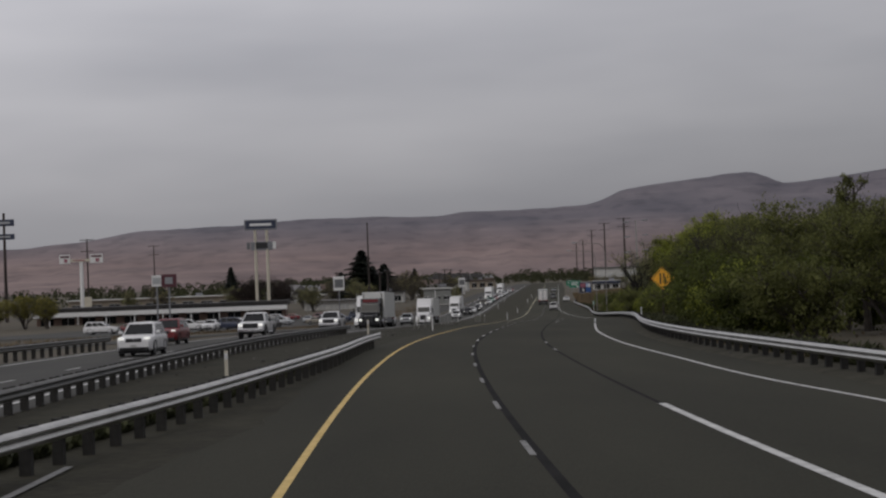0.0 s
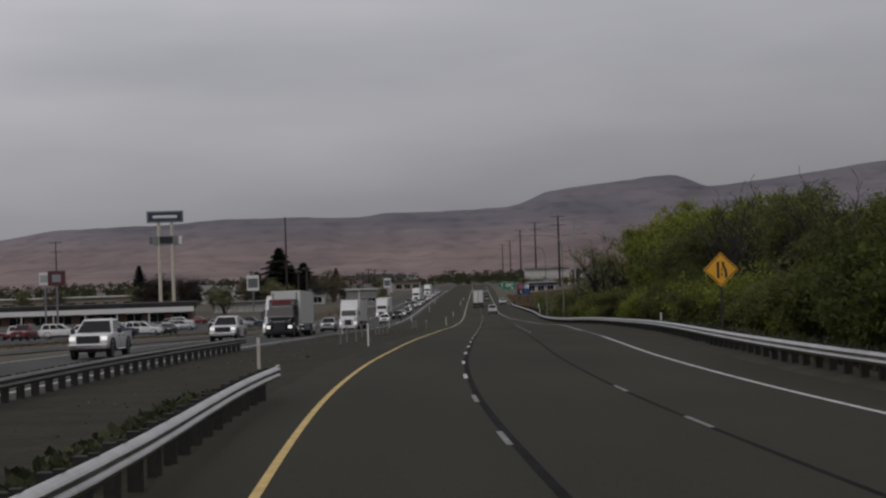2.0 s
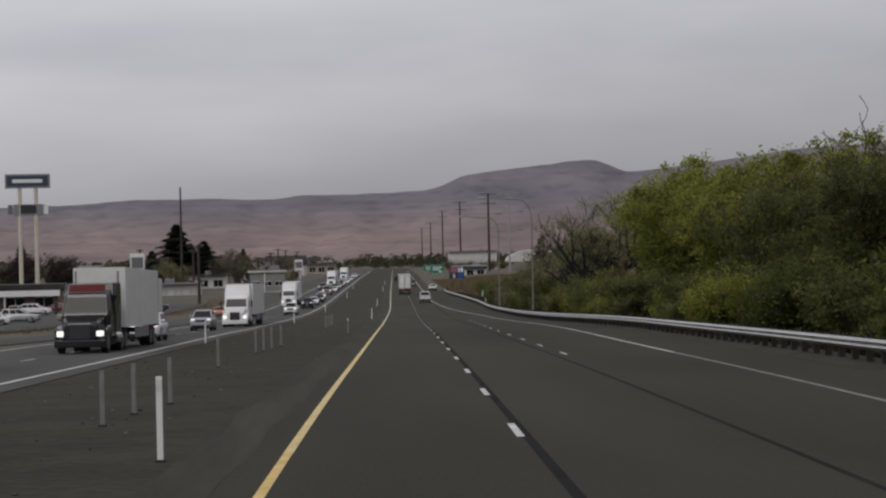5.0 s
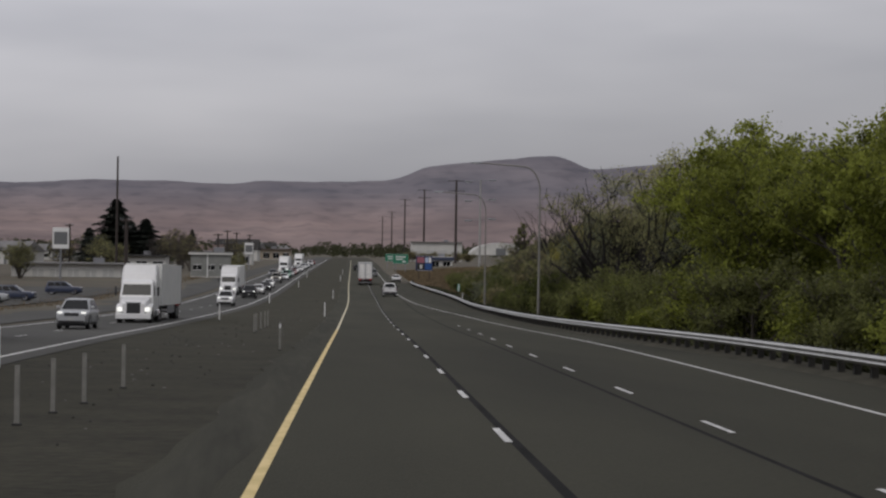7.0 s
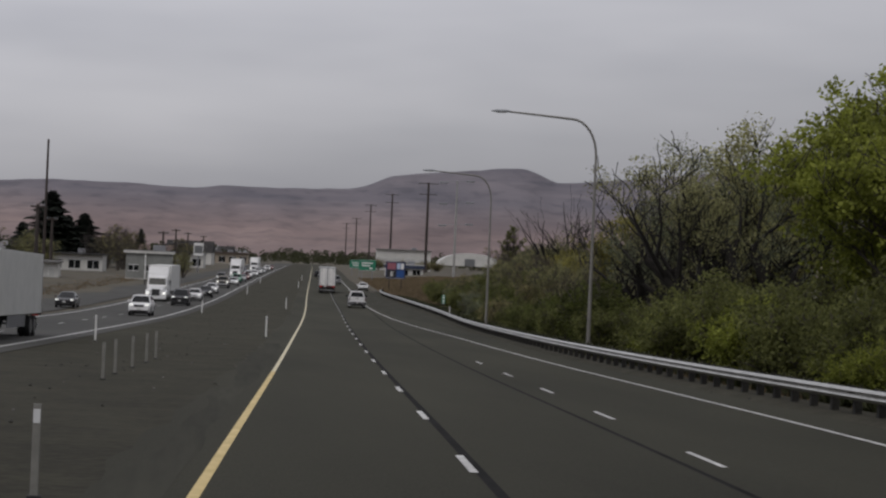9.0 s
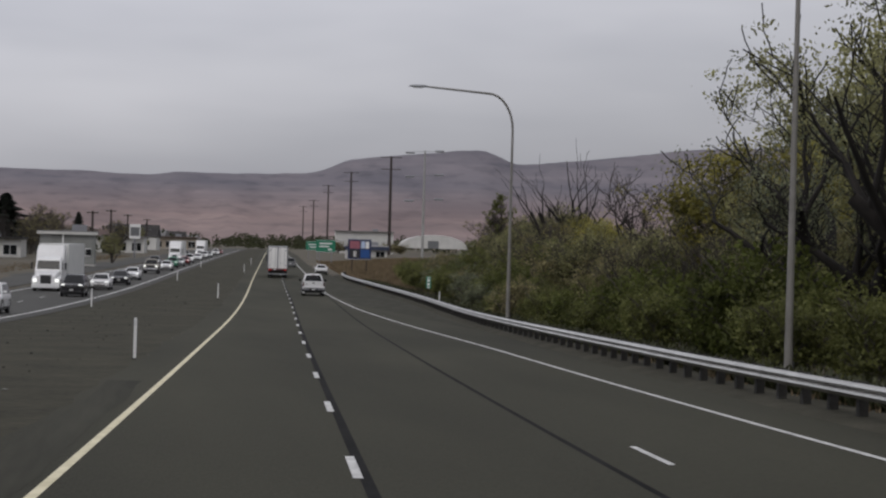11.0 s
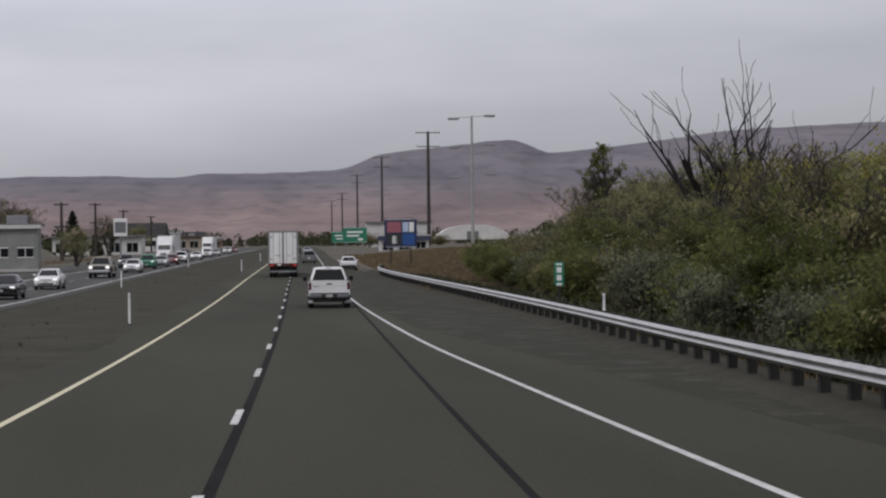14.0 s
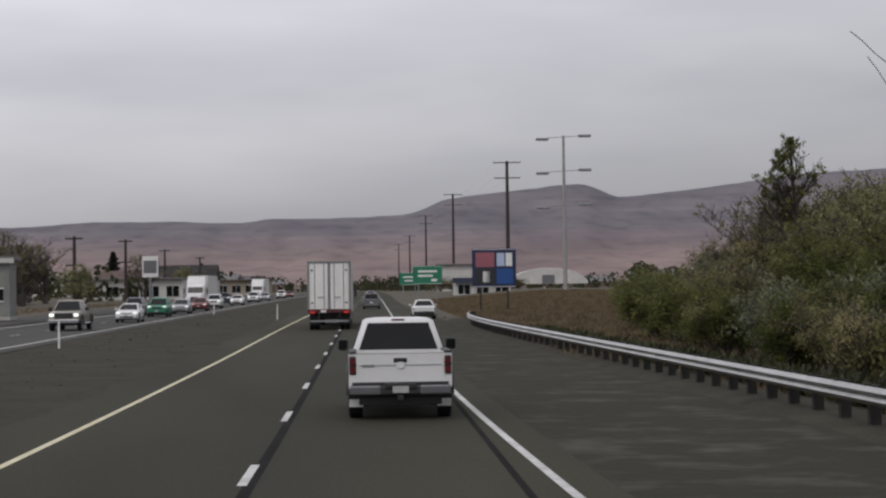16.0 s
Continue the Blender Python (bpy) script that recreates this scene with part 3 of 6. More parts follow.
def guard_rail(y0, y1, off, face, label, flare=0.0, steel=None, timber=None, up=0.60):
    """A steel W-beam on timber posts. face: -1 when its ribs look to the left of the road, 1 to the right."""
    root = thing("guard_rail", label, "guard rail", Matrix.Translation(spot(y0, off(y0))))
    base = spot(y0, off(y0))
    bm = bmesh.new()
    n = int((y1 - y0) / 3.81)
    rows = []
    for i in range(n + 1):
        y = y0 + (y1 - y0) * i / n
        bend = flare * max(0, (i - n + 3) / 3) ** 2
        ring = []
        for d, h in BEAM:
            ring.append(bm.verts.new(spot(y, off(y) + face * (d + 0.06) + bend, up + h) - base))
        for d, h in BEAM[::-1]:
            ring.append(bm.verts.new(spot(y, off(y) + face * (d + 0.05) + bend, up + h) - base))
        rows.append(ring)
    m = len(rows[0])
    for a, b in zip(rows, rows[1:]):
        for k in range(m):
            bm.faces.new((a[k], a[(k + 1) % m], b[(k + 1) % m], b[k]))
    bmesh.ops.recalc_face_normals(bm, faces=bm.faces)
    part("rail_beam", bm, steel or M_STEEL, root, "galvanised corrugated beam")
    post = block = None
    count = int((y1 - y0) / 1.905)
    for i in range(count + 1):
        y = y0 + 0.3 + 1.905 * i
        if y > y1 - 0.1:
            break
        bend = flare * max(0, (i - count + 6) / 6) ** 2
        at = Matrix.Translation(spot(y, off(y) + bend) - base) @ pose(0, 0, 0, 0, 0, -along(y))
        if post is None:
            post = part("post", box(0.19, 0.21, up + 0.32, -face * 0.13, 0, up / 2), timber or M_POST, root)
            block = part("spacer_block", box(0.115, 0.15, 0.34, face * 0.0, 0, up + 0.02), timber or M_POST, root)
            post.matrix_basis = block.matrix_basis = at
            continue
        for src in (post, block):
            o = src.copy()
            scene.collection.objects.link(o)
            o.matrix_basis = at
    tip = spot(y1, off(y1) + flare) - base
    part("rail_end", box(0.10, 0.32, 0.34, tip.x + face * 0.09, tip.y + 0.1, tip.z + up + 0.02, 0.03), steel or M_STEEL, root)
    return root


guard_rail(-20, 536, RIGHT_RAIL, -1, "galvanised steel guard rail on dark timber posts along the shoulder", 0.5, None, M_POST)
guard_rail(-20, 96.3, MEDIAN_RAIL, 1, "galvanised steel guard rail on timber posts ending in the median", 0.15)
guard_rail(-20, 151, spline([(-60, -12.1), (90, -11.9), (151, -12.2)]), 1, "weathered dull guard rail on dark posts beside the far carriageway", 0.0, M_DULL_STEEL, M_POST, 0.52)
guard_rail(-20, 120, lambda s: FAR_SIDE(s) - 1.0, 1, "low guard rail beside the far carriageway", 0.0, M_DULL_STEEL, M_POST)


# ---- trees and brush ----
def skeleton_of(rng, height, stems, lean, reach, levels, droop=0.0, kids=5, short=1.0, crook=1.0, toward=None, fan=0.5):
    """Limbs as (points, radii) and the places where twigs end."""
    limbs, ends = [], []

    def limb(start, way, length, radius, depth):
        n = 5 if depth < 2 else 4
        pts, p, d = [start.copy()], start.copy(), way.normalized()
        for i in range(n):
            d = (d + Vector((rng.uniform(-1, 1), rng.uniform(-1, 1), rng.uniform(-0.4, 0.9) - droop)) * (0.16 + 0.05 * depth) * crook).normalized()
            p = p + d * (length / n)
            pts.append(p.copy())
        limbs.append((pts, [radius * (1 - 0.72 * i / n) for i in range(n + 1)], depth))
        if depth >= levels:
            ends.extend(pts[1:])
            return
        for k in range(kids if depth else kids + 2):
            u = rng.uniform(0.28 if depth else 0.22, 1.0) * n
            i = min(int(u), n - 1)
            q = pts[i].lerp(pts[i + 1], u - i)
            a = rng.uniform(0, 2 * math.pi)
            side = Vector((math.cos(a), math.sin(a), rng.uniform(-0.1, 0.55)))
            w = (pts[i + 1] - pts[i]).normalized() * rng.uniform(0.5, 0.9) + side * reach
            limb(q, w, length * rng.uniform(0.42, 0.66) * (short * (1.9 - 1.5 * u / n) if short < 1 and depth == 0 else 1), radius * (1 - 0.72 * u / n) * 0.62, depth + 1)

    for s in range(stems):
        a = rng.uniform(0, 2 * math.pi) if toward is None else radians(toward) + rng.uniform(-fan, fan)
        t = lean * rng.uniform(0.5, 1.2)
        limb(Vector((math.cos(a), math.sin(a), 0)) * 0.25 * (stems > 1), Vector((math.cos(a) * t, math.sin(a) * t, 1)), height * rng.uniform(0.68, 0.84), height * 0.014 + 0.03, 0)
    return limbs, ends


def wood_mesh(limbs, thin=1.0):
    verts, faces = [], []
    for pts, radii, depth in limbs:
        sides = 7 if depth == 0 else (5 if depth == 1 else 3)
        base = len(verts)
        for i, p in enumerate(pts):
            d = (pts[min(i + 1, len(pts) - 1)] - pts[max(i - 1, 0)]).normalized()
            q = d.to_track_quat("Z", "Y")
            r = max(radii[i] * (thin if depth < 2 else 1 + (0.85 if thin > 3 and depth == 2 else 0.5) * (thin - 1)), 0.021)
            for k in range(sides):
                a = 2 * math.pi * k / sides
                verts.append(p + q @ Vector((r * math.cos(a), r * math.sin(a), 0)))
        for i in range(len(pts) - 1):
            for k in range(sides):
                a, b = base + i * sides + k, base + i * sides + (k + 1) % sides
                faces.append((a, b, b + sides, a + sides))
    return verts, faces


def leaf_mesh(rng, ends, count, spread, low, high, bunch=26):
    """Leaves in bunches about the twig ends, with gaps between the bunches."""
    verts, faces = [], []
    for i in range(max(1, count // bunch)):
        mid = ends[rng.randrange(len(ends))] + Vector((rng.gauss(0, spread), rng.gauss(0, spread), rng.gauss(0, spread * 0.8)))
        wide = spread * rng.uniform(0.45, 0.95)
        for k in range(int(bunch * rng.uniform(0.6, 1.4))):
            c = mid + Vector((rng.gauss(0, wide), rng.gauss(0, wide), rng.gauss(0, wide * 0.75)))
            if c.z < 0.12:
                c.z = 0.12 + rng.random() * 0.3
            u = Vector((rng.uniform(-1, 1), rng.uniform(-1, 1), rng.uniform(-1, 1))).normalized()
            w = u.cross(Vector((rng.uniform(-1, 1), rng.uniform(-1, 1), rng.uniform(-1, 1)))).normalized()
            s = rng.uniform(low, high)
            b = len(verts)
            verts += [c - u * s, c + w * s * 0.5, c + u * s, c - w * s * 0.5]
            faces.append((b, b + 1, b + 2, b + 3))
    return verts, faces


def mesh_part(name, vf, mat, parent, label=""):
    me = bpy.data.meshes.new(name)
    me.from_pydata([tuple(v) for v in vf[0]], [], vf[1])
    me.materials.append(mat)
    ob = new(name, me)
    ob.parent = parent
    if label:
        tagged(ob, label)
    return ob


STORE = (0, -400, -60)


def broadleaf(seed, height, stems, lean, reach, levels, leaves, size, leaf, label, kids=5, spread=0.32, bark=None, name="tree", category="tree", thin=1.0, short=1.0, crook=1.0, toward=None, fan=0.5):
    rng = random.Random(seed)
    root = thing(name, label, category, Matrix.Translation(STORE))
    limbs, ends = skeleton_of(rng, height, stems, lean, reach, levels, kids=kids, short=short, crook=crook, toward=toward, fan=fan)
    top = max(p.z for pts, r, d in limbs for p in pts)
    k = height / top
    limbs = [([p * k for p in pts], r, d) for pts, r, d in limbs]
    ends = [p * k for p in ends]
    for q in ends:
        q.z = max(q.z, 0.15)
    shade_smooth(mesh_part("trunk", wood_mesh(limbs, thin), bark or M_BARK, root))
    if leaves:
        mesh_part("crown", leaf_mesh(rng, ends, leaves, spread, size * 0.6, size * 1.3), leaf, root)
    return root


def conifer(seed, height, radius, label):
    rng = random.Random(seed)
    root = thing("tree", label, "tree", Matrix.Translation(STORE))
    part("trunk", tube([(0, 0, -0.3), (0.05, 0, height * 0.5), (0, 0, height * 0.97)], [height * 0.018, height * 0.011, 0.02], 7), M_BARK, root)
    verts, faces = [], []
    for i in range(8000):
        u = rng.random() ** 0.8
        z = height * (0.08 + 0.92 * u)
        layer = 0.72 + 0.28 * math.sin(u * 60 + rng.uniform(-0.5, 0.5))
        a = rng.uniform(0, 2 * math.pi)
        lobes = 0.8 + 0.2 * math.sin(3 * a + 9 * u)
        r = radius * (1 - u) ** 0.85 * layer * lobes * math.sqrt(rng.random()) + 0.08
        c = Vector((r * math.cos(a), r * math.sin(a), z - 0.22 * r))
        d = Vector((math.cos(a), math.sin(a), rng.uniform(-0.5, 0.1)))
        w = Vector((-math.sin(a), math.cos(a), rng.uniform(-0.4, 0.4)))
        s = rng.uniform(0.35, 0.8)
        b = len(verts)
        verts += [c - d * s, c + w * s * 0.4, c + d * s, c - w * s * 0.4]
        faces.append((b, b + 1, b + 2, b + 3))
    mesh_part("crown", (verts, faces), M_LEAF_E, root)
    return root


TREES = {
    "spring": broadleaf(11, 12, 3, 0.30, 0.95, 3, 23000, 0.13, M_LEAF_A, "leafy spring tree with yellow-green crown behind the rail", 5, 0.40),
    "spring_wide": broadleaf(12, 10, 4, 0.42, 1.05, 3, 23000, 0.13, M_LEAF_A, "broad many-stemmed tree with fresh green leaves", 4, 0.42),
    "olive": broadleaf(13, 12, 3, 0.28, 0.9, 3, 20000, 0.12, M_LEAF_B, "olive-green tree with dense twiggy crown behind the rail", 5, 0.40),
    "olive_low": broadleaf(14, 9, 5, 0.5, 1.1, 3, 20000, 0.12, M_LEAF_B, "low spreading olive-green tree on the verge", 4, 0.42),
    "budding": broadleaf(15, 10, 4, 0.38, 0.85, 3, 5000, 0.09, M_LEAF_C, "nearly bare tree with dark limbs and brown buds", 5, 0.28, thin=1.7),
    "twiggy": broadleaf(20, 9, 6, 0.45, 0.9, 3, 9500, 0.10, M_LEAF_F, "twiggy brown-olive tree just coming into leaf", 4, 0.34, thin=1.5),
    "twiggy_low": broadleaf(21, 7, 7, 0.6, 1.0, 3, 9000, 0.10, M_LEAF_F, "low twiggy brown-olive thicket tree", 4, 0.36, thin=1.5),
    "limbs": broadleaf(22, 10, 3, 0.75, 0.8, 3, 8500, 0.06, M_LEAF_D, "spreading tree with thick dark forked limbs and thin pale green twigs", 4, 0.30, bark=M_BLACKWOOD, thin=3.1, crook=1.7),
    "forked": broadleaf(27, 10, 6, 0.95, 0.6, 3, 8000, 0.07, M_LEAF_F, "spreading tree with thick black forked limbs and brown-olive buds", 3, 0.34, bark=M_BLACKWOOD, thin=3.3, crook=1.0, toward=165, fan=1.5),
    "golden": broadleaf(28, 10, 5, 0.45, 0.95, 3, 16000, 0.11, M_LEAF_J, "rounded tree with yellow-olive young leaves", 4, 0.38, thin=1.4),
    "bare": broadleaf(24, 12, 3, 0.42, 0.75, 3, 0, 0.1, None, "bare crooked tree with fine dark branches", 4, bark=M_DEADWOOD, thin=1.9, crook=1.8),
    "bare_tall": broadleaf(29, 12, 2, 0.24, 0.8, 3, 0, 0.1, None, "tall bare tree with a few crooked dark branches", 4, bark=M_DEADWOOD, thin=1.6, crook=1.7),
    "sparse": broadleaf(16, 13, 4, 0.26, 0.62, 3, 36000, 0.11, M_LEAF_G, "tall tree with sparse pale leaves and dark limbs", 5, 0.42, bark=M_DEADWOOD, thin=1.7),
    "poplar": broadleaf(18, 12, 1, 0.03, 0.6, 2, 3800, 0.11, M_LEAF_B, "narrow spire-shaped tree with clumps of dark olive leaves", 16, 0.22, thin=1.7, short=0.42, crook=0.6),
    "russet": broadleaf(26, 10, 5, 0.55, 1.0, 3, 20000, 0.13, M_LEAF_H, "round-crowned tree with dense dark russet twigs", 5, 0.42, bark=M_DEADWOOD),
    "dead": broadleaf(19, 15, 7, 0.6, 0.5, 2, 0, 0.1, None, "tall dead tree with bare forked limbs", 3, bark=M_BLACKWOOD, thin=1.7, crook=1.1),
}
BUSHES = {
    "green": broadleaf(31, 4.0, 6, 0.7, 1.0, 2, 8200, 0.10, M_LEAF_B, "rounded olive-green bush behind the guard rail", 5, 0.34, name="bush", category="bush"),
    "bright": broadleaf(32, 3.6, 6, 0.75, 1.0, 2, 8200, 0.10, M_LEAF_A, "fresh green bush behind the guard rail", 5, 0.34, name="bush", category="bush"),
    "deep": broadleaf(35, 4.0, 6, 0.7, 1.0, 2, 8200, 0.11, M_LEAF_I, "dense dark green bush behind the guard rail", 5, 0.34, name="bush", category="bush"),
    "brown": broadleaf(33, 4.2, 7, 0.6, 0.9, 2, 5200, 0.09, M_LEAF_C, "brown twiggy bush on the verge", 5, 0.3, name="bush", category="bush"),
    "grey": broadleaf(34, 3.4, 7, 0.7, 1.0, 2, 6200, 0.09, M_LEAF_D, "grey-green brush on the verge", 5, 0.32, name="bush", category="bush"),
}
PINE = conifer(41, 16, 9.0, "tall dark conifer among the buildings")


def plant(src, y, off, height, base, turn, sink=0.0):
    o = copy_thing(src, Matrix())
    s = height / base
    o.matrix_basis = Matrix.Translation(spot(y, off, rise(y, off) - sink)) @ pose(0, 0, 0, 0, 0, turn) @ Matrix.Diagonal((s, s, s, 1))
    return o


BASE = {"spring": 12, "spring_wide": 10, "olive": 12, "olive_low": 9, "budding": 10, "sparse": 13, "russet": 10, "poplar": 12, "twiggy": 9, "twiggy_low": 7, "limbs": 10, "forked": 10, "golden": 10, "dead": 15, "bare": 12, "bare_tall": 12, "green": 4.0, "deep": 4.0, "bright": 3.6, "brown": 4.2, "grey": 3.4}
# kind, along, to the right, height, turn
WOOD = [
    ("bare", 128, 20.5, 8.4, 10), ("bare", 146, 20.0, 9.0, 80), ("bare", 163, 20.5, 10.4, 150), ("bare", 178, 20.0, 11.0, 220), ("bare", 193, 21.0, 11.6, 300), ("bare", 215, 21.0, 12.4, 45),
    ("olive_low", 98, 22, 7.2, 150), ("olive_low", 104, 24, 7.8, 0), ("olive_low", 114, 22, 8.2, 40), ("poplar", 109, 22.4, 9.2, 40), ("olive", 124, 27, 8.0, 90), ("olive", 133, 22.5, 8.4, 10), ("olive_low", 142, 27, 8.5, 200),
    ("olive", 152, 21.5, 8.6, 130), ("olive", 160, 26, 9.8, 300), ("olive", 170, 22, 9.6, 60), ("olive_low", 180, 27, 9.6, 20), ("olive", 190, 23, 10.4, 250),
    ("olive_low", 200, 28, 11, 70), ("olive", 209, 22, 10.2, 15), ("spring", 219, 28, 12, 180), ("olive_low", 229, 22.5, 10, 330), ("spring", 239, 29, 12.8, 100),
    ("spring", 249, 23, 11.6, 45), ("spring_wide", 259, 29, 13, 210), ("spring", 268, 23.5, 12.2, 280), ("spring", 279, 31, 14.2, 10), ("spring_wide", 288, 24, 12.4, 160),
    ("spring_wide", 297, 31, 14.2, 300), ("spring", 329, 33.4, 18.0, 75), ("spring", 311, 27.2, 14.6, 220), ("spring", 320, 31.0, 16.2, 350), ("forked", 331, 22.6, 13.2, 0),
    ("limbs", 334, 25.5, 14.4, 100), ("limbs", 343, 21.0, 12.0, 220), ("twiggy", 345, 23, 8.6, 260), ("sparse", 380, 33.2, 17.0, 100), ("sparse", 372, 34.5, 18.5, 200), ("twiggy", 362, 22.5, 9.0, 200), ("twiggy", 372, 23.5, 9.6, 20), ("twiggy_low", 358, 23, 7.0, 80),
    ("budding", 372, 24, 9.4, 190), ("twiggy_low", 384, 22, 6.6, 45), ("budding", 392, 27, 9.4, 310), ("twiggy", 403, 24, 7.2, 120), ("twiggy_low", 412, 22, 7.0, 75),
    ("golden", 428, 26.3, 7.4, 10), ("twiggy", 422, 29, 7.6, 10), ("budding", 430, 22, 8.0, 230), ("twiggy_low", 438, 25, 6.6, 280), ("twiggy", 447, 29, 8.4, 170), ("dead", 458, 26, 10.5, 60),
    ("twiggy_low", 462, 23, 6.4, 330), ("golden", 472, 32.2, 8.6, 145), ("twiggy", 481, 25, 7.6, 25), ("twiggy", 490, 33, 10.4, 240), ("dead", 493.5, 34.6, 17.4, 0),
    ("twiggy_low", 500, 28, 7.2, 60), ("twiggy", 508, 34, 9.6, 190), ("twiggy_low", 517, 29, 6.0, 15), ("twiggy", 526, 33, 9.0, 120), ("poplar", 530, 30.3, 11.2, 75), ("twiggy", 540, 33.5, 8.4, 30), ("twiggy", 522, 33.0, 8.6, 70), ("budding", 545, 31, 7.0, 250), ("twiggy", 512, 30, 7.6, 200), ("bare", 352, 16.8, 6.4, 20), ("bare", 363, 17.6, 6.4, 130), ("bare", 374, 18.2, 6.6, 250), ("golden", 369, 24.5, 10.8, 15), ("bare_tall", 411, 26.3, 11.7, 40), ("bare_tall", 402, 27.8, 11.8, 160),
    ("budding", 549, 33, 7.6, 290), ("twiggy_low", 558, 36, 5.6, 200), ("budding", 570, 41, 5.6, 140), ("twiggy_low", 565, 31.5, 5.0, 40), ("budding", 536, 30.5, 8.2, 15), ("twiggy", 535, 37, 8.2, 310), ("twiggy", 552, 42, 7.4, 80),
]
for kind, y, off, h, turn in WOOD:
    tagged(plant(TREES[kind], y, off, h, BASE[kind], turn, 0.1), group="trees behind the guard rail")
rng = random.Random(25)
for i in range(30):
    y = 440 + 2.9 * i + rng.uniform(-1, 1)
    kind = rng.choice(["green", "grey", "green", "brown"])
    tagged(plant(BUSHES[kind], y, 14.2 + max(0, y - 490) * 0.13 + rng.uniform(0, 2.2), rng.uniform(1.8, 3.2), BASE[kind], rng.uniform(0, 360), 0.15), group="brush behind the guard rail")
rng = random.Random(15)
for i in range(34):
    y = rng.uniform(512, 632)
    off = 21.5 + (y - 530) * 0.10 + abs(rng.gauss(0, 4))
    kind = rng.choice(["green", "brown", "grey", "green"])
    tagged(plant(BUSHES[kind], y, off, rng.uniform(2.0, 3.6) * (1 if y < 556 else 0.6), BASE[kind], rng.uniform(0, 360), 0.15), group="brush behind the guard rail")
rng = random.Random(5)
for i in range(150):
    y = 84 + i * 3.05 + rng.uniform(-1.2, 1.2)
    if y > 520:
        break
    # the darkest kind puts shade into the lower band of brush
    mix = ["deep", "deep", "green", "deep", "bright"] if y < 215 else ["green", "bright", "green", "green", "bright"] if y < 330 else ["deep", "brown", "green", "grey", "deep", "green"]
    kind = rng.choice(mix)
    off = RIGHT_RAIL(min(y, 536)) + rng.uniform(2.9, 6.6) + (max(0, y - 440) * 0.10) + (2.6 if 112 < y < 143 else 0)
    h = rng.uniform(2.2, 4.4) * (1.0 if y < 340 else 0.85)
    tagged(plant(BUSHES[kind], y, off, h, BASE[kind], rng.uniform(0, 360), 0.15), group="brush behind the guard rail")
for i in range(52):
    y = 100 + i * 9.0 + rng.uniform(-3, 3)
    if y > 560:
        break
    kind = rng.choice(["deep", "bright", "deep"] if y < 215 else ["green", "bright", "green"] if y < 330 else ["brown", "green", "green", "grey"])
    tagged(plant(BUSHES[kind], y, 19 + rng.uniform(0, 7) + max(0, y - 440) * 0.1, rng.uniform(3.4, 5.6), BASE[kind], rng.uniform(0, 360), 0.2), group="brush behind the guard rail")


# ---- vehicles: built facing +y, resting on z = 0 ----
def paint(name, colour, rough=0.28):
    return material(name, tuple(v * 0.93 for v in colour), tuple(min(1, v * 1.05) for v in colour), rough, 0.8, 6.0, gloss=0.55)


P_WHITE = paint("white_car_paint", (0.72, 0.72, 0.72))
P_SILVER = plain("silver_car_paint", (0.42, 0.43, 0.44), 0.3, 0.5)
P_BLACK = paint("black_car_paint", (0.016, 0.016, 0.018), 0.12)
P_RED = paint("red_car_paint", (0.17, 0.016, 0.020))
P_ORANGE = paint("orange_car_paint", (0.48, 0.16, 0.07))
P_GREEN = paint("green_car_paint", (0.02, 0.20, 0.11))
P_TAN = paint("tan_car_paint", (0.26, 0.235, 0.19))
P_BLUE = paint("dark_blue_car_paint", (0.030, 0.040, 0.075))
P_GREY = paint("grey_car_paint", (0.14, 0.145, 0.15))


def section(y, w, z0, z1, r=0.12, lean=0.0):
    """A rounded cross-section of a body at y: half width, low and high edge."""
    pts = []
    for sx, z, dz in ((1, z0, 1), (1, z1, -1), (-1, z1, -1), (-1, z0, 1)):
        ww = w - lean * (z - z0)
        a, b = (sx * (ww - r), y, z), (sx * ww, y, z + dz * r)
        c = (sx * (ww - r * 0.3), y, z + dz * r * 0.3)
        pts += [a, c, b] if (sx > 0) == (dz > 0) else [b, c, a]
    return pts


def plan(y0, y1, w, z, r=0.14):
    """A rounded outline seen from above, from y0 to y1."""
    return [(w - r, y0, z), (w - r * 0.3, y0 + r * 0.3, z), (w, y0 + r, z), (w, y1 - r, z), (w - r * 0.3, y1 - r * 0.3, z), (w - r, y1, z),
            (-w + r, y1, z), (-w + r * 0.3, y1 - r * 0.3, z), (-w, y1 - r, z), (-w, y0 + r, z), (-w + r * 0.3, y0 + r * 0.3, z), (-w + r, y0, z)]


def soft_skin(ob):
    """Rounded panels with crisp creases."""
    shade_smooth(ob)
    ob.data.set_sharp_from_angle(angle=0.75)
    return ob


def wheel(parent, x, y, r, w, rim=None):
    hub = part("wheel", tube([(x - 0.3 * w, y, r), (x + 0.3 * w, y, r)], r * 0.35, 12), M_DARK, parent)
    part("tyre", tube([(x - 0.5 * w, y, r), (x - 0.4 * w, y, r), (x + 0.4 * w, y, r), (x + 0.5 * w, y, r)], [r * 0.9, r, r, r * 0.9], 22), M_BLACK, hub)
    s = 1 if x > 0 else -1
    part("rim", tube([(x + s * 0.35 * w, y, r), (x + s * 0.52 * w, y, r), (x + s * 0.46 * w, y, r)], [r * 0.66, r * 0.64, r * 0.2], 16), rim or M_RIM, hub)
    return hub


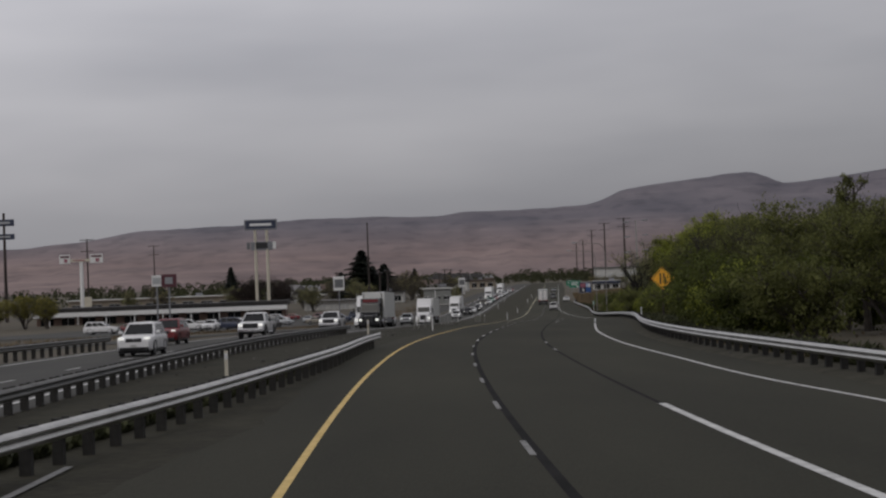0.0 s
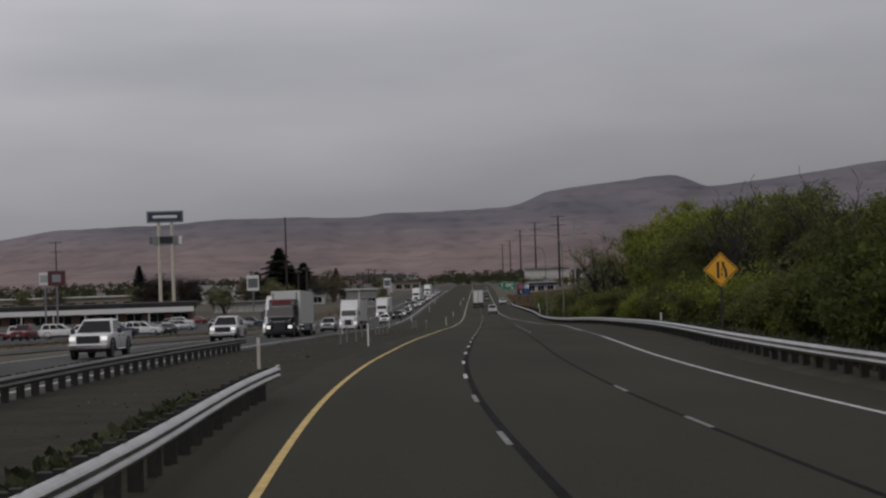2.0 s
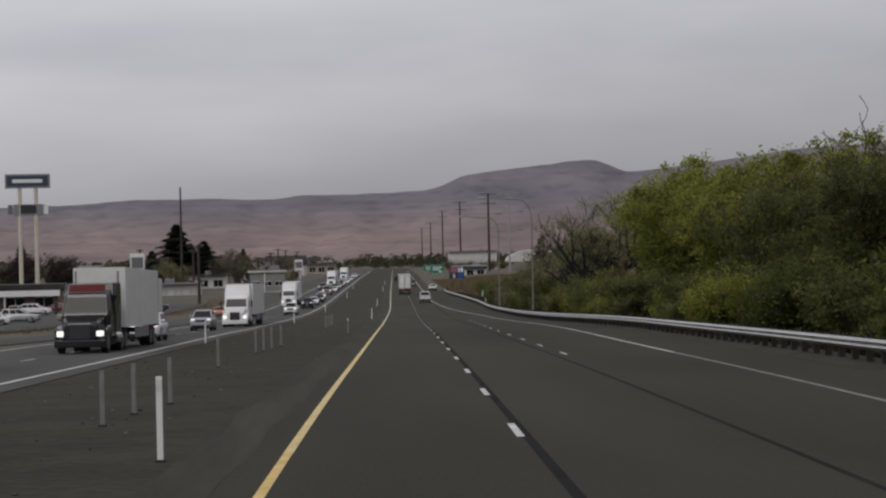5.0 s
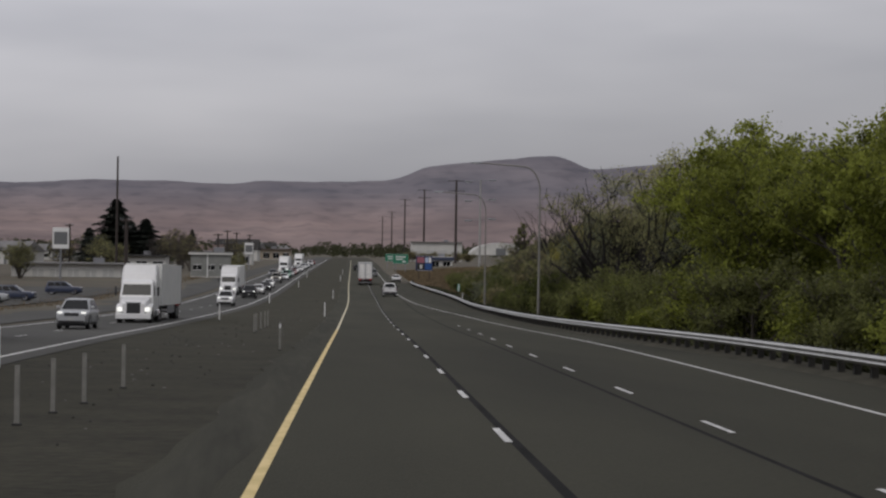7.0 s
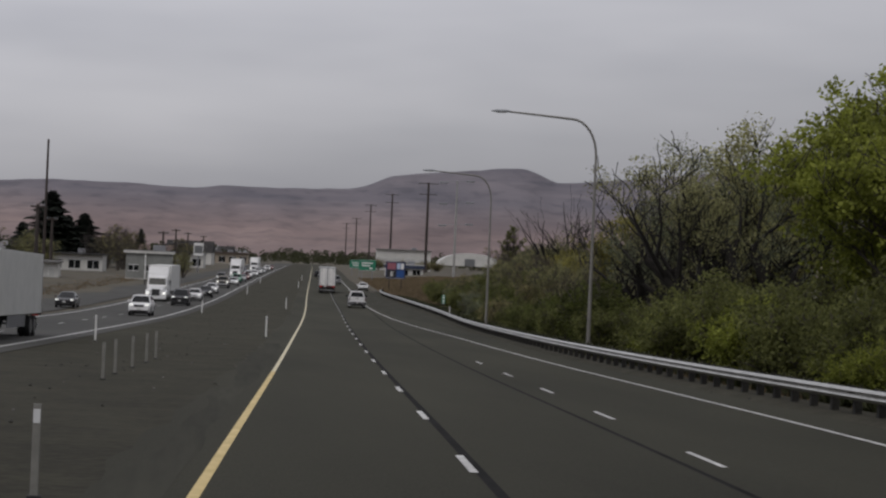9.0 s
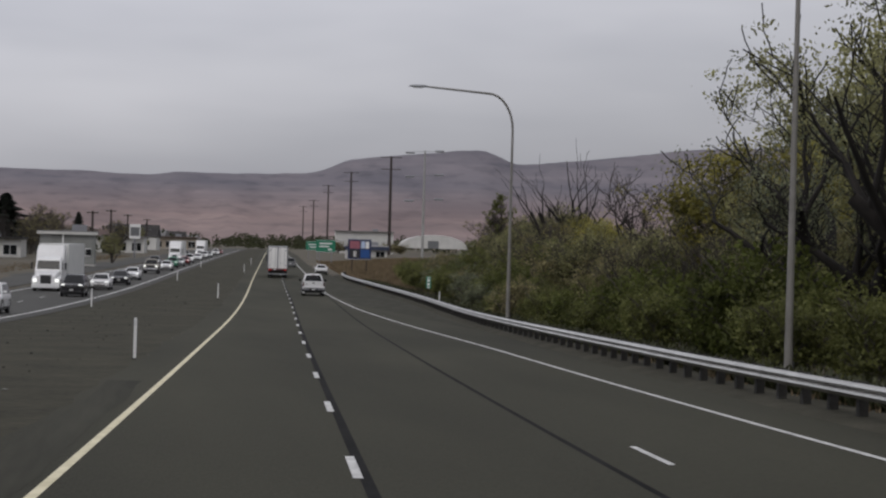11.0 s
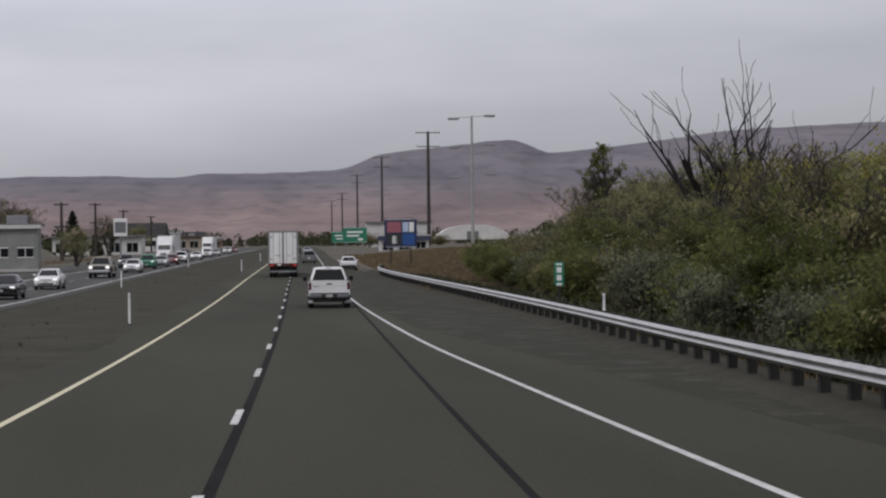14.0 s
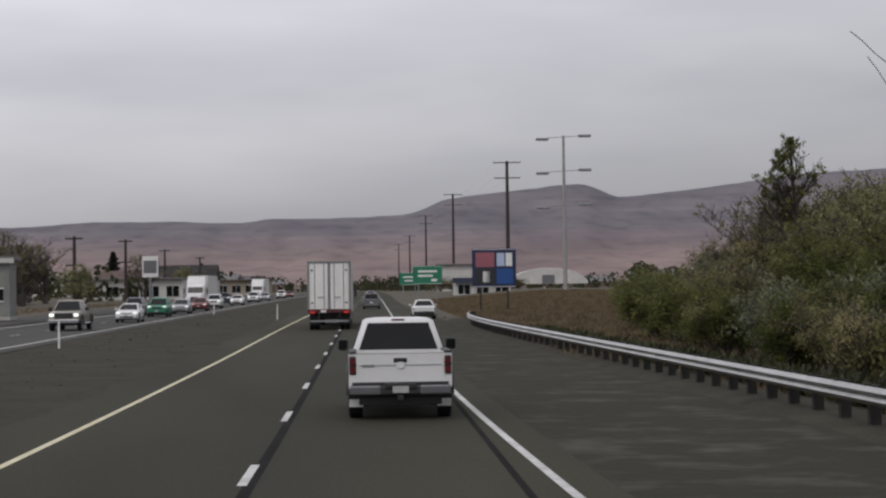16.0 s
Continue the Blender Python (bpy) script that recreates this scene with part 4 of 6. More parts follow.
def window(name, corners, parent, mat=None, out=0.012):
    bm = quad(corners)
    bm.normal_update()
    f = next(iter(bm.faces))
    n = f.normal.copy()
    c = sum((Vector(p) for p in corners), Vector()) / len(corners)
    if n.dot(Vector((c.x, c.y * 0.5, 0.2))) < 0:
        n = -n
    for v in bm.verts:
        v.co += n * out
    g = bmesh.ops.extrude_face_region(bm, geom=list(bm.faces))["geom"]
    for v in g:
        if isinstance(v, bmesh.types.BMVert):
            v.co -= n * (out + 0.01)
    bmesh.ops.recalc_face_normals(bm, faces=bm.faces)
    return part(name, bm, mat or M_GLASS, parent)


def greenhouse(root, b0, b1, wb, zb, r0, r1, wr, zr_, mat, split=1):
    """Cabin from belt line to roof, with its windows. Rear is y0."""
    soft_skin(part("cabin", loft([plan(b0, b1, wb, zb - 0.04), plan(b0, b1, wb, zb), plan(r0, r1, wr, zr_ - 0.05), plan(r0 + 0.06, r1 - 0.06, wr - 0.07, zr_ - 0.012), plan(r0 + 0.2, r1 - 0.2, wr - 0.25, zr_ + 0.012)]), mat, root))

    def at(u, y0, y1, side, e):
        lo, hi = zb, zr_ - 0.05
        y = y0 + (y1 - y0) * u
        return (side * (wb + (wr - wb) * u), y, lo + (hi - lo) * u)
    k0, k1 = 0.06, 0.93

    def mixp(a, b, u):
        return a + (b - a) * u
    window("windshield", [(mixp(-wb, -wr, k0) + 0.1, mixp(b1, r1, k0), mixp(zb, zr_, k0)), (mixp(wb, wr, k0) - 0.1, mixp(b1, r1, k0), mixp(zb, zr_, k0)), (mixp(wb, wr, k1) - 0.1, mixp(b1, r1, k1), mixp(zb, zr_ - 0.05, k1)), (mixp(-wb, -wr, k1) + 0.1, mixp(b1, r1, k1), mixp(zb, zr_ - 0.05, k1))], root)
    window("rear_window", [(mixp(-wb, -wr, k0) + 0.12, mixp(b0, r0, k0), mixp(zb, zr_, k0)), (mixp(wb, wr, k0) - 0.12, mixp(b0, r0, k0), mixp(zb, zr_, k0)), (mixp(wb, wr, k1) - 0.12, mixp(b0, r0, k1), mixp(zb, zr_ - 0.05, k1)), (mixp(-wb, -wr, k1) + 0.12, mixp(b0, r0, k1), mixp(zb, zr_ - 0.05, k1))], root)
    for side in (-1, 1):
        for j in range(split):
            u0, u1 = j / split, (j + 1) / split
            lo0, lo1 = mixp(mixp(b0, r0, k0) + 0.16, mixp(b1, r1, k0) - 0.16, u0), mixp(mixp(b0, r0, k0) + 0.16, mixp(b1, r1, k0) - 0.16, u1)
            hi0, hi1 = mixp(mixp(b0, r0, k1) + 0.14, mixp(b1, r1, k1) - 0.14, u0), mixp(mixp(b0, r0, k1) + 0.14, mixp(b1, r1, k1) - 0.14, u1)
            g = 0.04
            window("side_window", [(side * mixp(wb, wr, k0), lo0 + g, mixp(zb, zr_, k0)), (side * mixp(wb, wr, k0), lo1 - g, mixp(zb, zr_, k0)), (side * mixp(wb, wr, k1), hi1 - g, mixp(zb, zr_ - 0.05, k1)), (side * mixp(wb, wr, k1), hi0 + g, mixp(zb, zr_ - 0.05, k1))], root)


def car(label, mat, suv=False, lit=True, m=None, name="car"):
    root = thing(name, label, "car", m, "traffic")
    if suv:
        secs = [(-2.34, 0.80, 0.45, 1.02), (-2.2, 0.90, 0.32, 1.08), (-1.2, 0.93, 0.26, 1.08), (0.4, 0.93, 0.26, 1.08), (1.3, 0.92, 0.28, 1.06), (2.1, 0.88, 0.30, 0.98), (2.36, 0.76, 0.40, 0.84)]
        soft_skin(part("body", loft([section(*s) for s in secs]), mat, root))
        greenhouse(root, -2.22, 1.05, 0.86, 1.08, -2.0, 0.25, 0.68, 1.72, mat, 3)
        r, top, front, back = 0.37, 0.92, 2.33, -2.32
    else:
        secs = [(-2.36, 0.76, 0.40, 0.88), (-2.2, 0.86, 0.28, 0.98), (-1.2, 0.90, 0.20, 1.00), (0.3, 0.90, 0.20, 0.96), (1.3, 0.90, 0.22, 0.92), (2.1, 0.84, 0.24, 0.80), (2.36, 0.72, 0.34, 0.66)]
        soft_skin(part("body", loft([section(*s) for s in secs]), mat, root))
        greenhouse(root, -1.75, 1.0, 0.82, 0.95, -1.05, 0.15, 0.62, 1.45, mat, 2)
        r, top, front, back = 0.33, 0.72, 2.30, -2.33
    for x in (-0.80, 0.80):
        for y in (-1.42, 1.42):
            wheel(root, x, y, r, 0.22)
        part("headlight", box(0.28, 0.16, 0.09, x * 0.84, front - 0.11, top + 0.02, 0.03), M_HEAD if lit else M_LENS, root, "lit headlamp" if lit else "")
        part("taillight", box(0.30, 0.10, 0.17, x * 0.84, back + 0.04, top + 0.05, 0.03), M_RED, root, "red tail lamp")
        part("mirror", box(0.20, 0.12, 0.13, x * 1.22, 0.78, top + 0.32, 0.03), mat, root)
    part("grille", box(0.82, 0.06, 0.20, 0, front + 0.01, top - 0.08, 0.02), M_DARK, root)
    part("front_bumper", box(1.50, 0.14, 0.20, 0, front - 0.02, 0.40, 0.05), M_DARK, root)
    part("rear_bumper", box(1.56, 0.16, 0.24, 0, back + 0.02, 0.46, 0.05), mat if suv else M_DARK, root)
    part("number_plate", box(0.32, 0.02, 0.15, 0, back - 0.07, 0.72), M_WHITE, root, "pale blank number plate")
    part("underbody", box(1.5, 4.1, 0.16, 0, 0, 0.26), M_DARK, root)
    half = 0.93 if suv else 0.90
    part("air_intake", box(1.10, 0.05, 0.12, 0, front + 0.045, 0.42, 0.02), M_BLACK, root)
    part("number_plate", box(0.30, 0.02, 0.13, 0, front + 0.075, 0.55), M_PLATE, root, "pale blank number plate")
    part("emblem", tube([(0, front + 0.03, top - 0.03), (0, front + 0.055, top - 0.03)], 0.055, 10), M_CHROME, root)
    for s in (-1, 1):
        for y in (-1.42, 1.42):
            part("wheel_arch", tube([(s * (half - 0.008), y + (r + 0.06) * math.cos(a), r + (r + 0.06) * math.sin(a)) for a in np.linspace(0.1, math.pi - 0.1, 9)], 0.03, 5), M_DARK, root)
        part("sill_trim", box(0.03, 2.1, 0.10, s * (half - 0.004), 0, 0.36, 0.01), M_DARK, root)
        for y in (-0.85, 0.05, 0.95):
            part("door_seam", box(0.006, 0.014, 0.46, s * (half + 0.001), y, 0.72), M_DARK, root)
        for y in (-0.62, 0.28):
            part("door_handle", box(0.02, 0.15, 0.03, s * (half + 0.006), y, 0.86), mat, root)
        if suv:
            part("roof_rail", tube([(s * 0.62, -1.7, 1.75), (s * 0.62, 0.1, 1.75)], 0.02, 6), M_DARK, root)
    return root


M_DULL_CHROME = plain("dull_chrome", (0.19, 0.19, 0.20), 0.4, 0.8)


def pickup(label, mat, m=None):
    """A full-size crew-cab pickup: 5.9 m long, 2.0 m wide, 1.95 m high."""
    root = thing("pickup_truck", label, "pickup truck", m, "traffic")
    H = 0.99
    # cab and bonnet
    secs = [(-1.02, H, 0.55, 1.26), (-0.9, H, 0.48, 1.28), (1.0, H, 0.48, 1.28), (1.45, H, 0.50, 1.27), (2.6, 0.97, 0.52, 1.20), (2.9, 0.90, 0.58, 1.12), (2.96, 0.84, 0.66, 1.02)]
    soft_skin(part("body", loft([section(*s) for s in secs]), mat, root))
    greenhouse(root, -1.02, 1.55, 0.94, 1.24, -0.80, 0.72, 0.72, 1.93, mat, 2)
    # bed: two walls, floor, front wall
    for s in (-1, 1):
        part("bed_side", loft([section(y, 0.075, z0, 1.30, 0.03) for y, z0 in ((-2.92, 0.62), (-2.5, 0.56), (-1.08, 0.50))]), mat, root).location.x = s * (H - 0.07)
        part("bed_rail_cap", box(0.14, 1.9, 0.03, s * (H - 0.07), -2.0, 1.312), M_DARK, root)
        part("wheel_arch", tube([(s * (H + 0.01), -1.93 + 0.56 * math.cos(a), 0.44 + 0.56 * math.sin(a)) for a in np.linspace(0.05, math.pi - 0.05, 11)], 0.055, 6), M_DARK, root, "black wheel-arch flare")
        part("wheel_arch", tube([(s * (H + 0.01), 2.0 + 0.56 * math.cos(a), 0.44 + 0.56 * math.sin(a)) for a in np.linspace(0.05, math.pi - 0.05, 11)], 0.055, 6), M_DARK, root, "black wheel-arch flare")
        lamp = part("taillight", box(0.13, 0.12, 0.36, s * 0.92, -2.89, 1.06, 0.03), M_SMOKED, root, "smoked tail lamp with two dark red lenses")
        for z in (0.97, 1.13):
            part("taillight_lens", tube([(s * 0.92, -2.94, z), (s * 0.92, -2.968, z)], 0.062, 12), M_RED, lamp)
        part("side_step", tube([(s * 1.02, -0.95, 0.46), (s * 1.02, 1.2, 0.46)], 0.06, 8), M_CHROME, root, "bright tubular side step")
        arm = part("mirror", box(0.22, 0.14, 0.25, s * 1.15, 1.02, 1.36, 0.06), M_DARK, root, "black tow mirror")
        part("mirror_glass", box(0.16, 0.01, 0.18, s * 1.15, 0.945, 1.36), M_GLASS, arm)
        for y in (-1.93, 2.0):
            wheel(root, s * 0.87, y, 0.43, 0.28)
        part("mud_flap", box(0.26, 0.02, 0.34, s * 0.86, -2.42, 0.40), M_DARK, root)
        # white paint in place of the bright reflection on the metal
        part("mud_flap_plate", box(0.27, 0.012, 0.15, s * 0.86, -2.437, 0.31), M_WHITE, root, "bright metal flap plate")
        part("headlight", box(0.30, 0.14, 0.20, s * 0.76, 2.90, 1.00, 0.04), M_HEAD, root, "lit headlamp")
        for yy in (-0.25, 0.75):
            part("door_handle", box(0.03, 0.20, 0.05, s * (H + 0.012), yy - 0.35, 1.10), M_DARK, root)
        part("door_seam", box(0.006, 0.018, 0.72, s * (H + 0.001), 0.05, 0.90), M_DARK, root)
        part("exhaust_hanger", box(0.05, 0.3, 0.06, s * 0.4, -2.6, 0.42), M_DARK, root)
    part("bed_floor", box(1.7, 1.86, 0.05, 0, -1.98, 0.74), M_DARK, root)
    part("bed_front", box(1.74, 0.05, 0.60, 0, -1.07, 1.0), mat, root)
    gate = part("tailgate", box(1.70, 0.09, 0.60, 0, -2.89, 0.985, 0.02), mat, root)
    part("crease", box(1.58, 0.02, 0.012, 0, -2.937, 1.06), M_SIGN_BACK, gate)
    part("handle", box(0.26, 0.03, 0.085, 0, -2.945, 1.155, 0.015), M_DARK, gate, "black tailgate handle")
    part("emblem", tube([(0, -2.935, 1.06), (0, -2.958, 1.06)], 0.075, 16), M_WHITE, gate, "plain bright round emblem")
    part("badge", box(0.24, 0.012, 0.045, -0.62, -2.942, 1.05), M_GREY_METAL, gate)
    part("gate_cap", box(1.66, 0.11, 0.025, 0, -2.89, 1.30), mat, gate)
    part("high_brake_lamp", box(0.26, 0.03, 0.035, 0, -0.79, 1.90), M_RED, root)
    bumper = part("rear_bumper", box(1.94, 0.20, 0.17, 0, -2.99, 0.58, 0.035), M_BUMPER, root, "dull dark metal step bumper")
    for s in (-1, 1):
        part("bumper_end", box(0.60, 0.22, 0.185, s * 0.675, -3.0, 0.585, 0.035), M_DULL_CHROME, bumper, "dull silver bumper end")
    # dark strips added for the shade in the gate gap and under the bed
    part("valance", box(1.86, 0.12, 0.10, 0, -2.90, 0.685), M_DARK, root)
    part("rear_panel", box(1.60, 0.06, 0.26, 0, -2.80, 0.42, 0.02), M_DARK, root)
    part("bumper_step", box(0.62, 0.24, 0.10, 0, -3.01, 0.665, 0.02), M_DARK, bumper)
    part("number_plate", box(0.31, 0.02, 0.13, 0, -3.125, 0.60), M_PLATE, bumper, "pale blank number plate")
    part("tow_hitch", box(0.12, 0.24, 0.10, 0, -3.0, 0.44, 0.015), M_DARK, root)
    part("front_bumper", box(1.92, 0.22, 0.26, 0, 2.98, 0.62, 0.05), M_CHROME, root)
    part("grille", box(1.12, 0.06, 0.36, 0, 2.975, 0.96, 0.03), M_DARK, root)
    part("chassis", box(1.2, 5.4, 0.16, 0, 0, 0.42), M_DARK, root)
    part("rear_axle", tube([(-0.8, -1.93, 0.43), (0.8, -1.93, 0.43)], 0.08, 8), M_DARK, root)
    part("spare_wheel", tube([(0, -2.45, 0.42), (0, -2.45, 0.60)], 0.32, 16), M_BLACK, root)
    return root


def trailer_box(root, y0, y1, body, door):
    """A box trailer with swing doors at its rear (y0)."""
    w, z0, z1 = 1.29, 1.12, 4.08
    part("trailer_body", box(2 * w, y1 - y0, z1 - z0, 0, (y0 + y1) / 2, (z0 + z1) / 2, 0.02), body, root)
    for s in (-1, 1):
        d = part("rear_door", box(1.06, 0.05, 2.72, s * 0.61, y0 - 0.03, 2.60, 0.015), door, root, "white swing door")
        for x in (0.30, 0.86):
            part("lock_rod", tube([(s * x, y0 - 0.085, 1.26), (s * x, y0 - 0.085, 3.94)], 0.018, 6), M_GREY_METAL, d)
        part("door_handle", box(0.34, 0.04, 0.05, s * 0.50, y0 - 0.09, 1.95), M_GREY_METAL, d)
        part("hinge_plate", box(0.14, 0.02, 0.12, s * 1.02, y0 - 0.065, 3.55), M_GREY_METAL, d)
        part("hinge_plate", box(0.14, 0.02, 0.12, s * 1.02, y0 - 0.065, 1.62), M_GREY_METAL, d)
        part("corner_post", box(0.10, 0.09, 2.96, s * 1.25, y0 - 0.03, 2.60), M_GREY_METAL, root)
        part("taillight", box(0.30, 0.04, 0.13, s * 1.0, y0 - 0.11, 1.06), M_BRAKE, root, "red tail lamp")
        part("taillight", box(0.14, 0.04, 0.11, s * 0.79, y0 - 0.11, 1.06), M_RED, root)
        part("mud_flap", box(0.60, 0.02, 0.62, s * 0.86, y0 + 0.55, 0.62), M_BLACK, root)
        part("bumper_hanger", box(0.08, 0.08, 0.52, s * 0.62, y0 - 0.04, 0.78), M_DARK, root)
        part("side_skirt", box(0.03, 5.2, 0.55, s * 1.24, (y0 + y1) / 2 + 0.3, 0.82), M_GREY_METAL, root)
        for y in (y0 + 1.5, y0 + 2.75):
            wheel(root, s * 1.08, y, 0.51, 0.28)
            wheel(root, s * 0.76, y, 0.51, 0.26)
    part("door_gap", box(0.16, 0.02, 2.76, 0, y0 - 0.045, 2.60), M_GREY_METAL, root, "dull seam between the doors")
    part("header", box(2.58, 0.10, 0.13, 0, y0 - 0.03, 4.03), M_GREY_METAL, root)
    part("sill", box(2.58, 0.14, 0.20, 0, y0 - 0.04, 1.14), M_TAPE, root, "dull red marking band")
    part("under_ride_bar", box(2.30, 0.10, 0.11, 0, y0 - 0.04, 0.53), M_SIGN_BACK, root)
    part("number_plate", box(0.32, 0.02, 0.15, -0.35, y0 - 0.12, 1.12), M_WHITE, root, "pale blank number plate")
    part("bogie", box(1.1, 2.6, 0.24, 0, y0 + 2.1, 0.86), M_DARK, root)
    part("landing_gear", box(1.5, 0.14, 0.8, 0, y1 - 2.6, 0.82), M_DARK, root)


def semi(label, cab, body, door, m=None, length=15.6, sleeper=True, header=None):
    """A tractor with a sleeper cab and a box trailer."""
    root = thing("semi_truck", label, "truck", m, "traffic")
    f = length / 2
    y1 = f - 1.2
    trailer_box(root, -f, y1, body, door)
    # tractor: frame, hood, cab, sleeper
    part("frame_rails", box(1.0, 7.2, 0.26, 0, y1 + 1.4, 0.92), M_DARK, root)
    c0 = y1 + 1.0
    top = 3.95 if sleeper else 2.95
    part("sleeper", loft([plan(c0, c0 + 1.9, 1.20, 0.95), plan(c0, c0 + 1.9, 1.22, 2.7), plan(c0, c0 + 1.7, 1.20, 3.3), plan(c0 + 0.05, c0 + 1.3, 1.12, top)]), cab, root)
    part("cab", loft([plan(c0 + 1.85, c0 + 3.3, 1.16, 0.75), plan(c0 + 1.85, c0 + 3.3, 1.16, 1.75), plan(c0 + 1.85, c0 + 2.75, 1.06, 2.75), plan(c0 + 1.85, c0 + 2.4, 1.0, 2.95)]), cab, root)
    part("hood", loft([section(c0 + 3.15, 0.98, 0.72, 1.80), section(c0 + 4.0, 0.92, 0.62, 1.66), section(c0 + 4.75, 0.84, 0.60, 1.46), section(c0 + 4.95, 0.74, 0.66, 1.30)]), cab, root)
    window("windshield", [(-0.98, c0 + 3.21, 1.86), (0.98, c0 + 3.21, 1.86), (0.92, c0 + 2.83, 2.60), (-0.92, c0 + 2.83, 2.60)], root, out=0.03)
    if header:
        part("roof_board", box(1.7, 0.05, 0.34, 0, c0 + 2.62, 3.05), header, root, "bright board over the windshield")
    part("grille", box(0.92, 0.06, 0.72, 0, c0 + 4.94, 1.02, 0.03), M_DARK, root)
    part("grille_frame", box(1.02, 0.05, 0.06, 0, c0 + 4.96, 1.38), M_CHROME, root)
    part("front_bumper", box(2.36, 0.26, 0.36, 0, c0 + 4.92, 0.46, 0.06), cab, root)
    for s in (-1, 1):
        part("headlight", box(0.36, 0.26, 0.26, s * 0.90, c0 + 4.78, 0.92, 0.05), M_HEAD, root, "lit headlamp")
        part("fender", loft([section(c0 + 3.1, 0.18, 0.50, 1.28, 0.06), section(c0 + 3.8, 0.20, 0.98, 1.30, 0.06), section(c0 + 4.7, 0.18, 0.62, 1.10, 0.06)]), cab, root).location.x = s * 1.02
        window("side_window", [(s * 1.14, c0 + 2.05, 1.85), (s * 1.14, c0 + 2.95, 1.85), (s * 1.08, c0 + 2.65, 2.55), (s * 1.08, c0 + 2.05, 2.55)], root)
        part("mirror", box(0.14, 0.16, 0.62, s * 1.44, c0 + 2.95, 2.15, 0.03), M_DARK, root)
        part("mirror_arm", tube([(s * 1.12, c0 + 2.9, 2.3), (s * 1.42, c0 + 2.95, 2.3)], 0.02, 6), M_DARK, root)
        part("fuel_tank", tube([(s * 0.98, c0 + 0.3, 0.68), (s * 0.98, c0 + 1.8, 0.68)], 0.32, 14), M_CHROME, root)
        part("exhaust_stack", tube([(s * 1.02, c0 - 0.12, 1.0), (s * 1.02, c0 - 0.12, 3.9)], 0.07, 8), M_CHROME, root)
        wheel(root, s * 1.02, c0 + 3.95, 0.51, 0.30)
        for y in (c0 - 0.35, c0 - 1.6):
            wheel(root, s * 1.04, y, 0.51, 0.28)
            wheel(root, s * 0.74, y, 0.51, 0.26)
    return root


# ---- roadside things ----
def warning_sign(m):
    root = thing("warning_sign", "orange-yellow diamond lane-ends sign on a timber post", "road sign", m)
    part("post", box(0.11, 0.11, 4.6, 0, 0.06, 1.75, 0.01), M_POLE, root)
    d = 1.20
    plate = part("plate", box(d, 0.02, d, 0, 0, 3.3, 0, turn=pose(0, 0, 0, 0, 45, 0)), M_SIGN_YELLOW, root)
    part("border", loft([[(s * 0.79, -0.014, 3.3), (0, -0.014, 3.3 + s * 0.79), (-s * 0.79, -0.014, 3.3), (0, -0.014, 3.3 - s * 0.79)] for s in (1.0, 0.93)], cap=False), M_DARK, plate)
    part("lane_bar", box(0.12, 0.012, 0.80, -0.14, -0.017, 3.28), M_DARK, plate)
    part("lane_bar", loft([[(x - 0.06, y, z), (x + 0.06, y, z), (x + 0.06, y - 0.01, z), (x - 0.06, y - 0.01, z)] for x, y, z in ((0.24, -0.012, 2.90), (0.24, -0.012, 3.14), (0.21, -0.012, 3.3), (0.12, -0.012, 3.46), (0.10, -0.012, 3.68))]), M_DARK, plate)
    part("lane_dash", box(0.05, 0.012, 0.16, 0.04, -0.017, 3.06), M_DARK, plate)
    part("lane_dash", box(0.05, 0.012, 0.16, 0.04, -0.017, 3.30), M_DARK, plate)
    return root


def mile_marker(m):
    root = thing("mile_marker", "narrow green marker panel with pale bars on a steel post", "road sign", m)
    part("post", box(0.06, 0.05, 2.9, 0, 0.04, 1.2), M_DARK, root)
    plate = part("plate", box(0.40, 0.015, 0.98, 0, 0, 2.08, 0.006), M_SIGN_GREEN, root)
    for z, w, h in ((2.47, 0.26, 0.07), (2.24, 0.20, 0.22), (1.92, 0.20, 0.22), (1.66, 0.22, 0.10)):
        part("bar", box(w, 0.01, h, 0, -0.012, z), M_WHITE, plate)
    return root


def delineator(label, h=1.25, tone=None, lens=True):
    root = thing("delineator_post", label, "marker post", Matrix.Translation(STORE), "marker posts")
    part("blade", box(0.09, 0.035, h, 0, 0, h / 2, 0.008), tone or M_WHITE, root)
    if lens:
        part("reflector", box(0.08, 0.01, 0.16, 0, -0.022, h - 0.14), M_LENS, root)
    part("foot", box(0.16, 0.12, 0.05, 0, 0, 0.02, 0.01), M_BLACK, root)
    return root


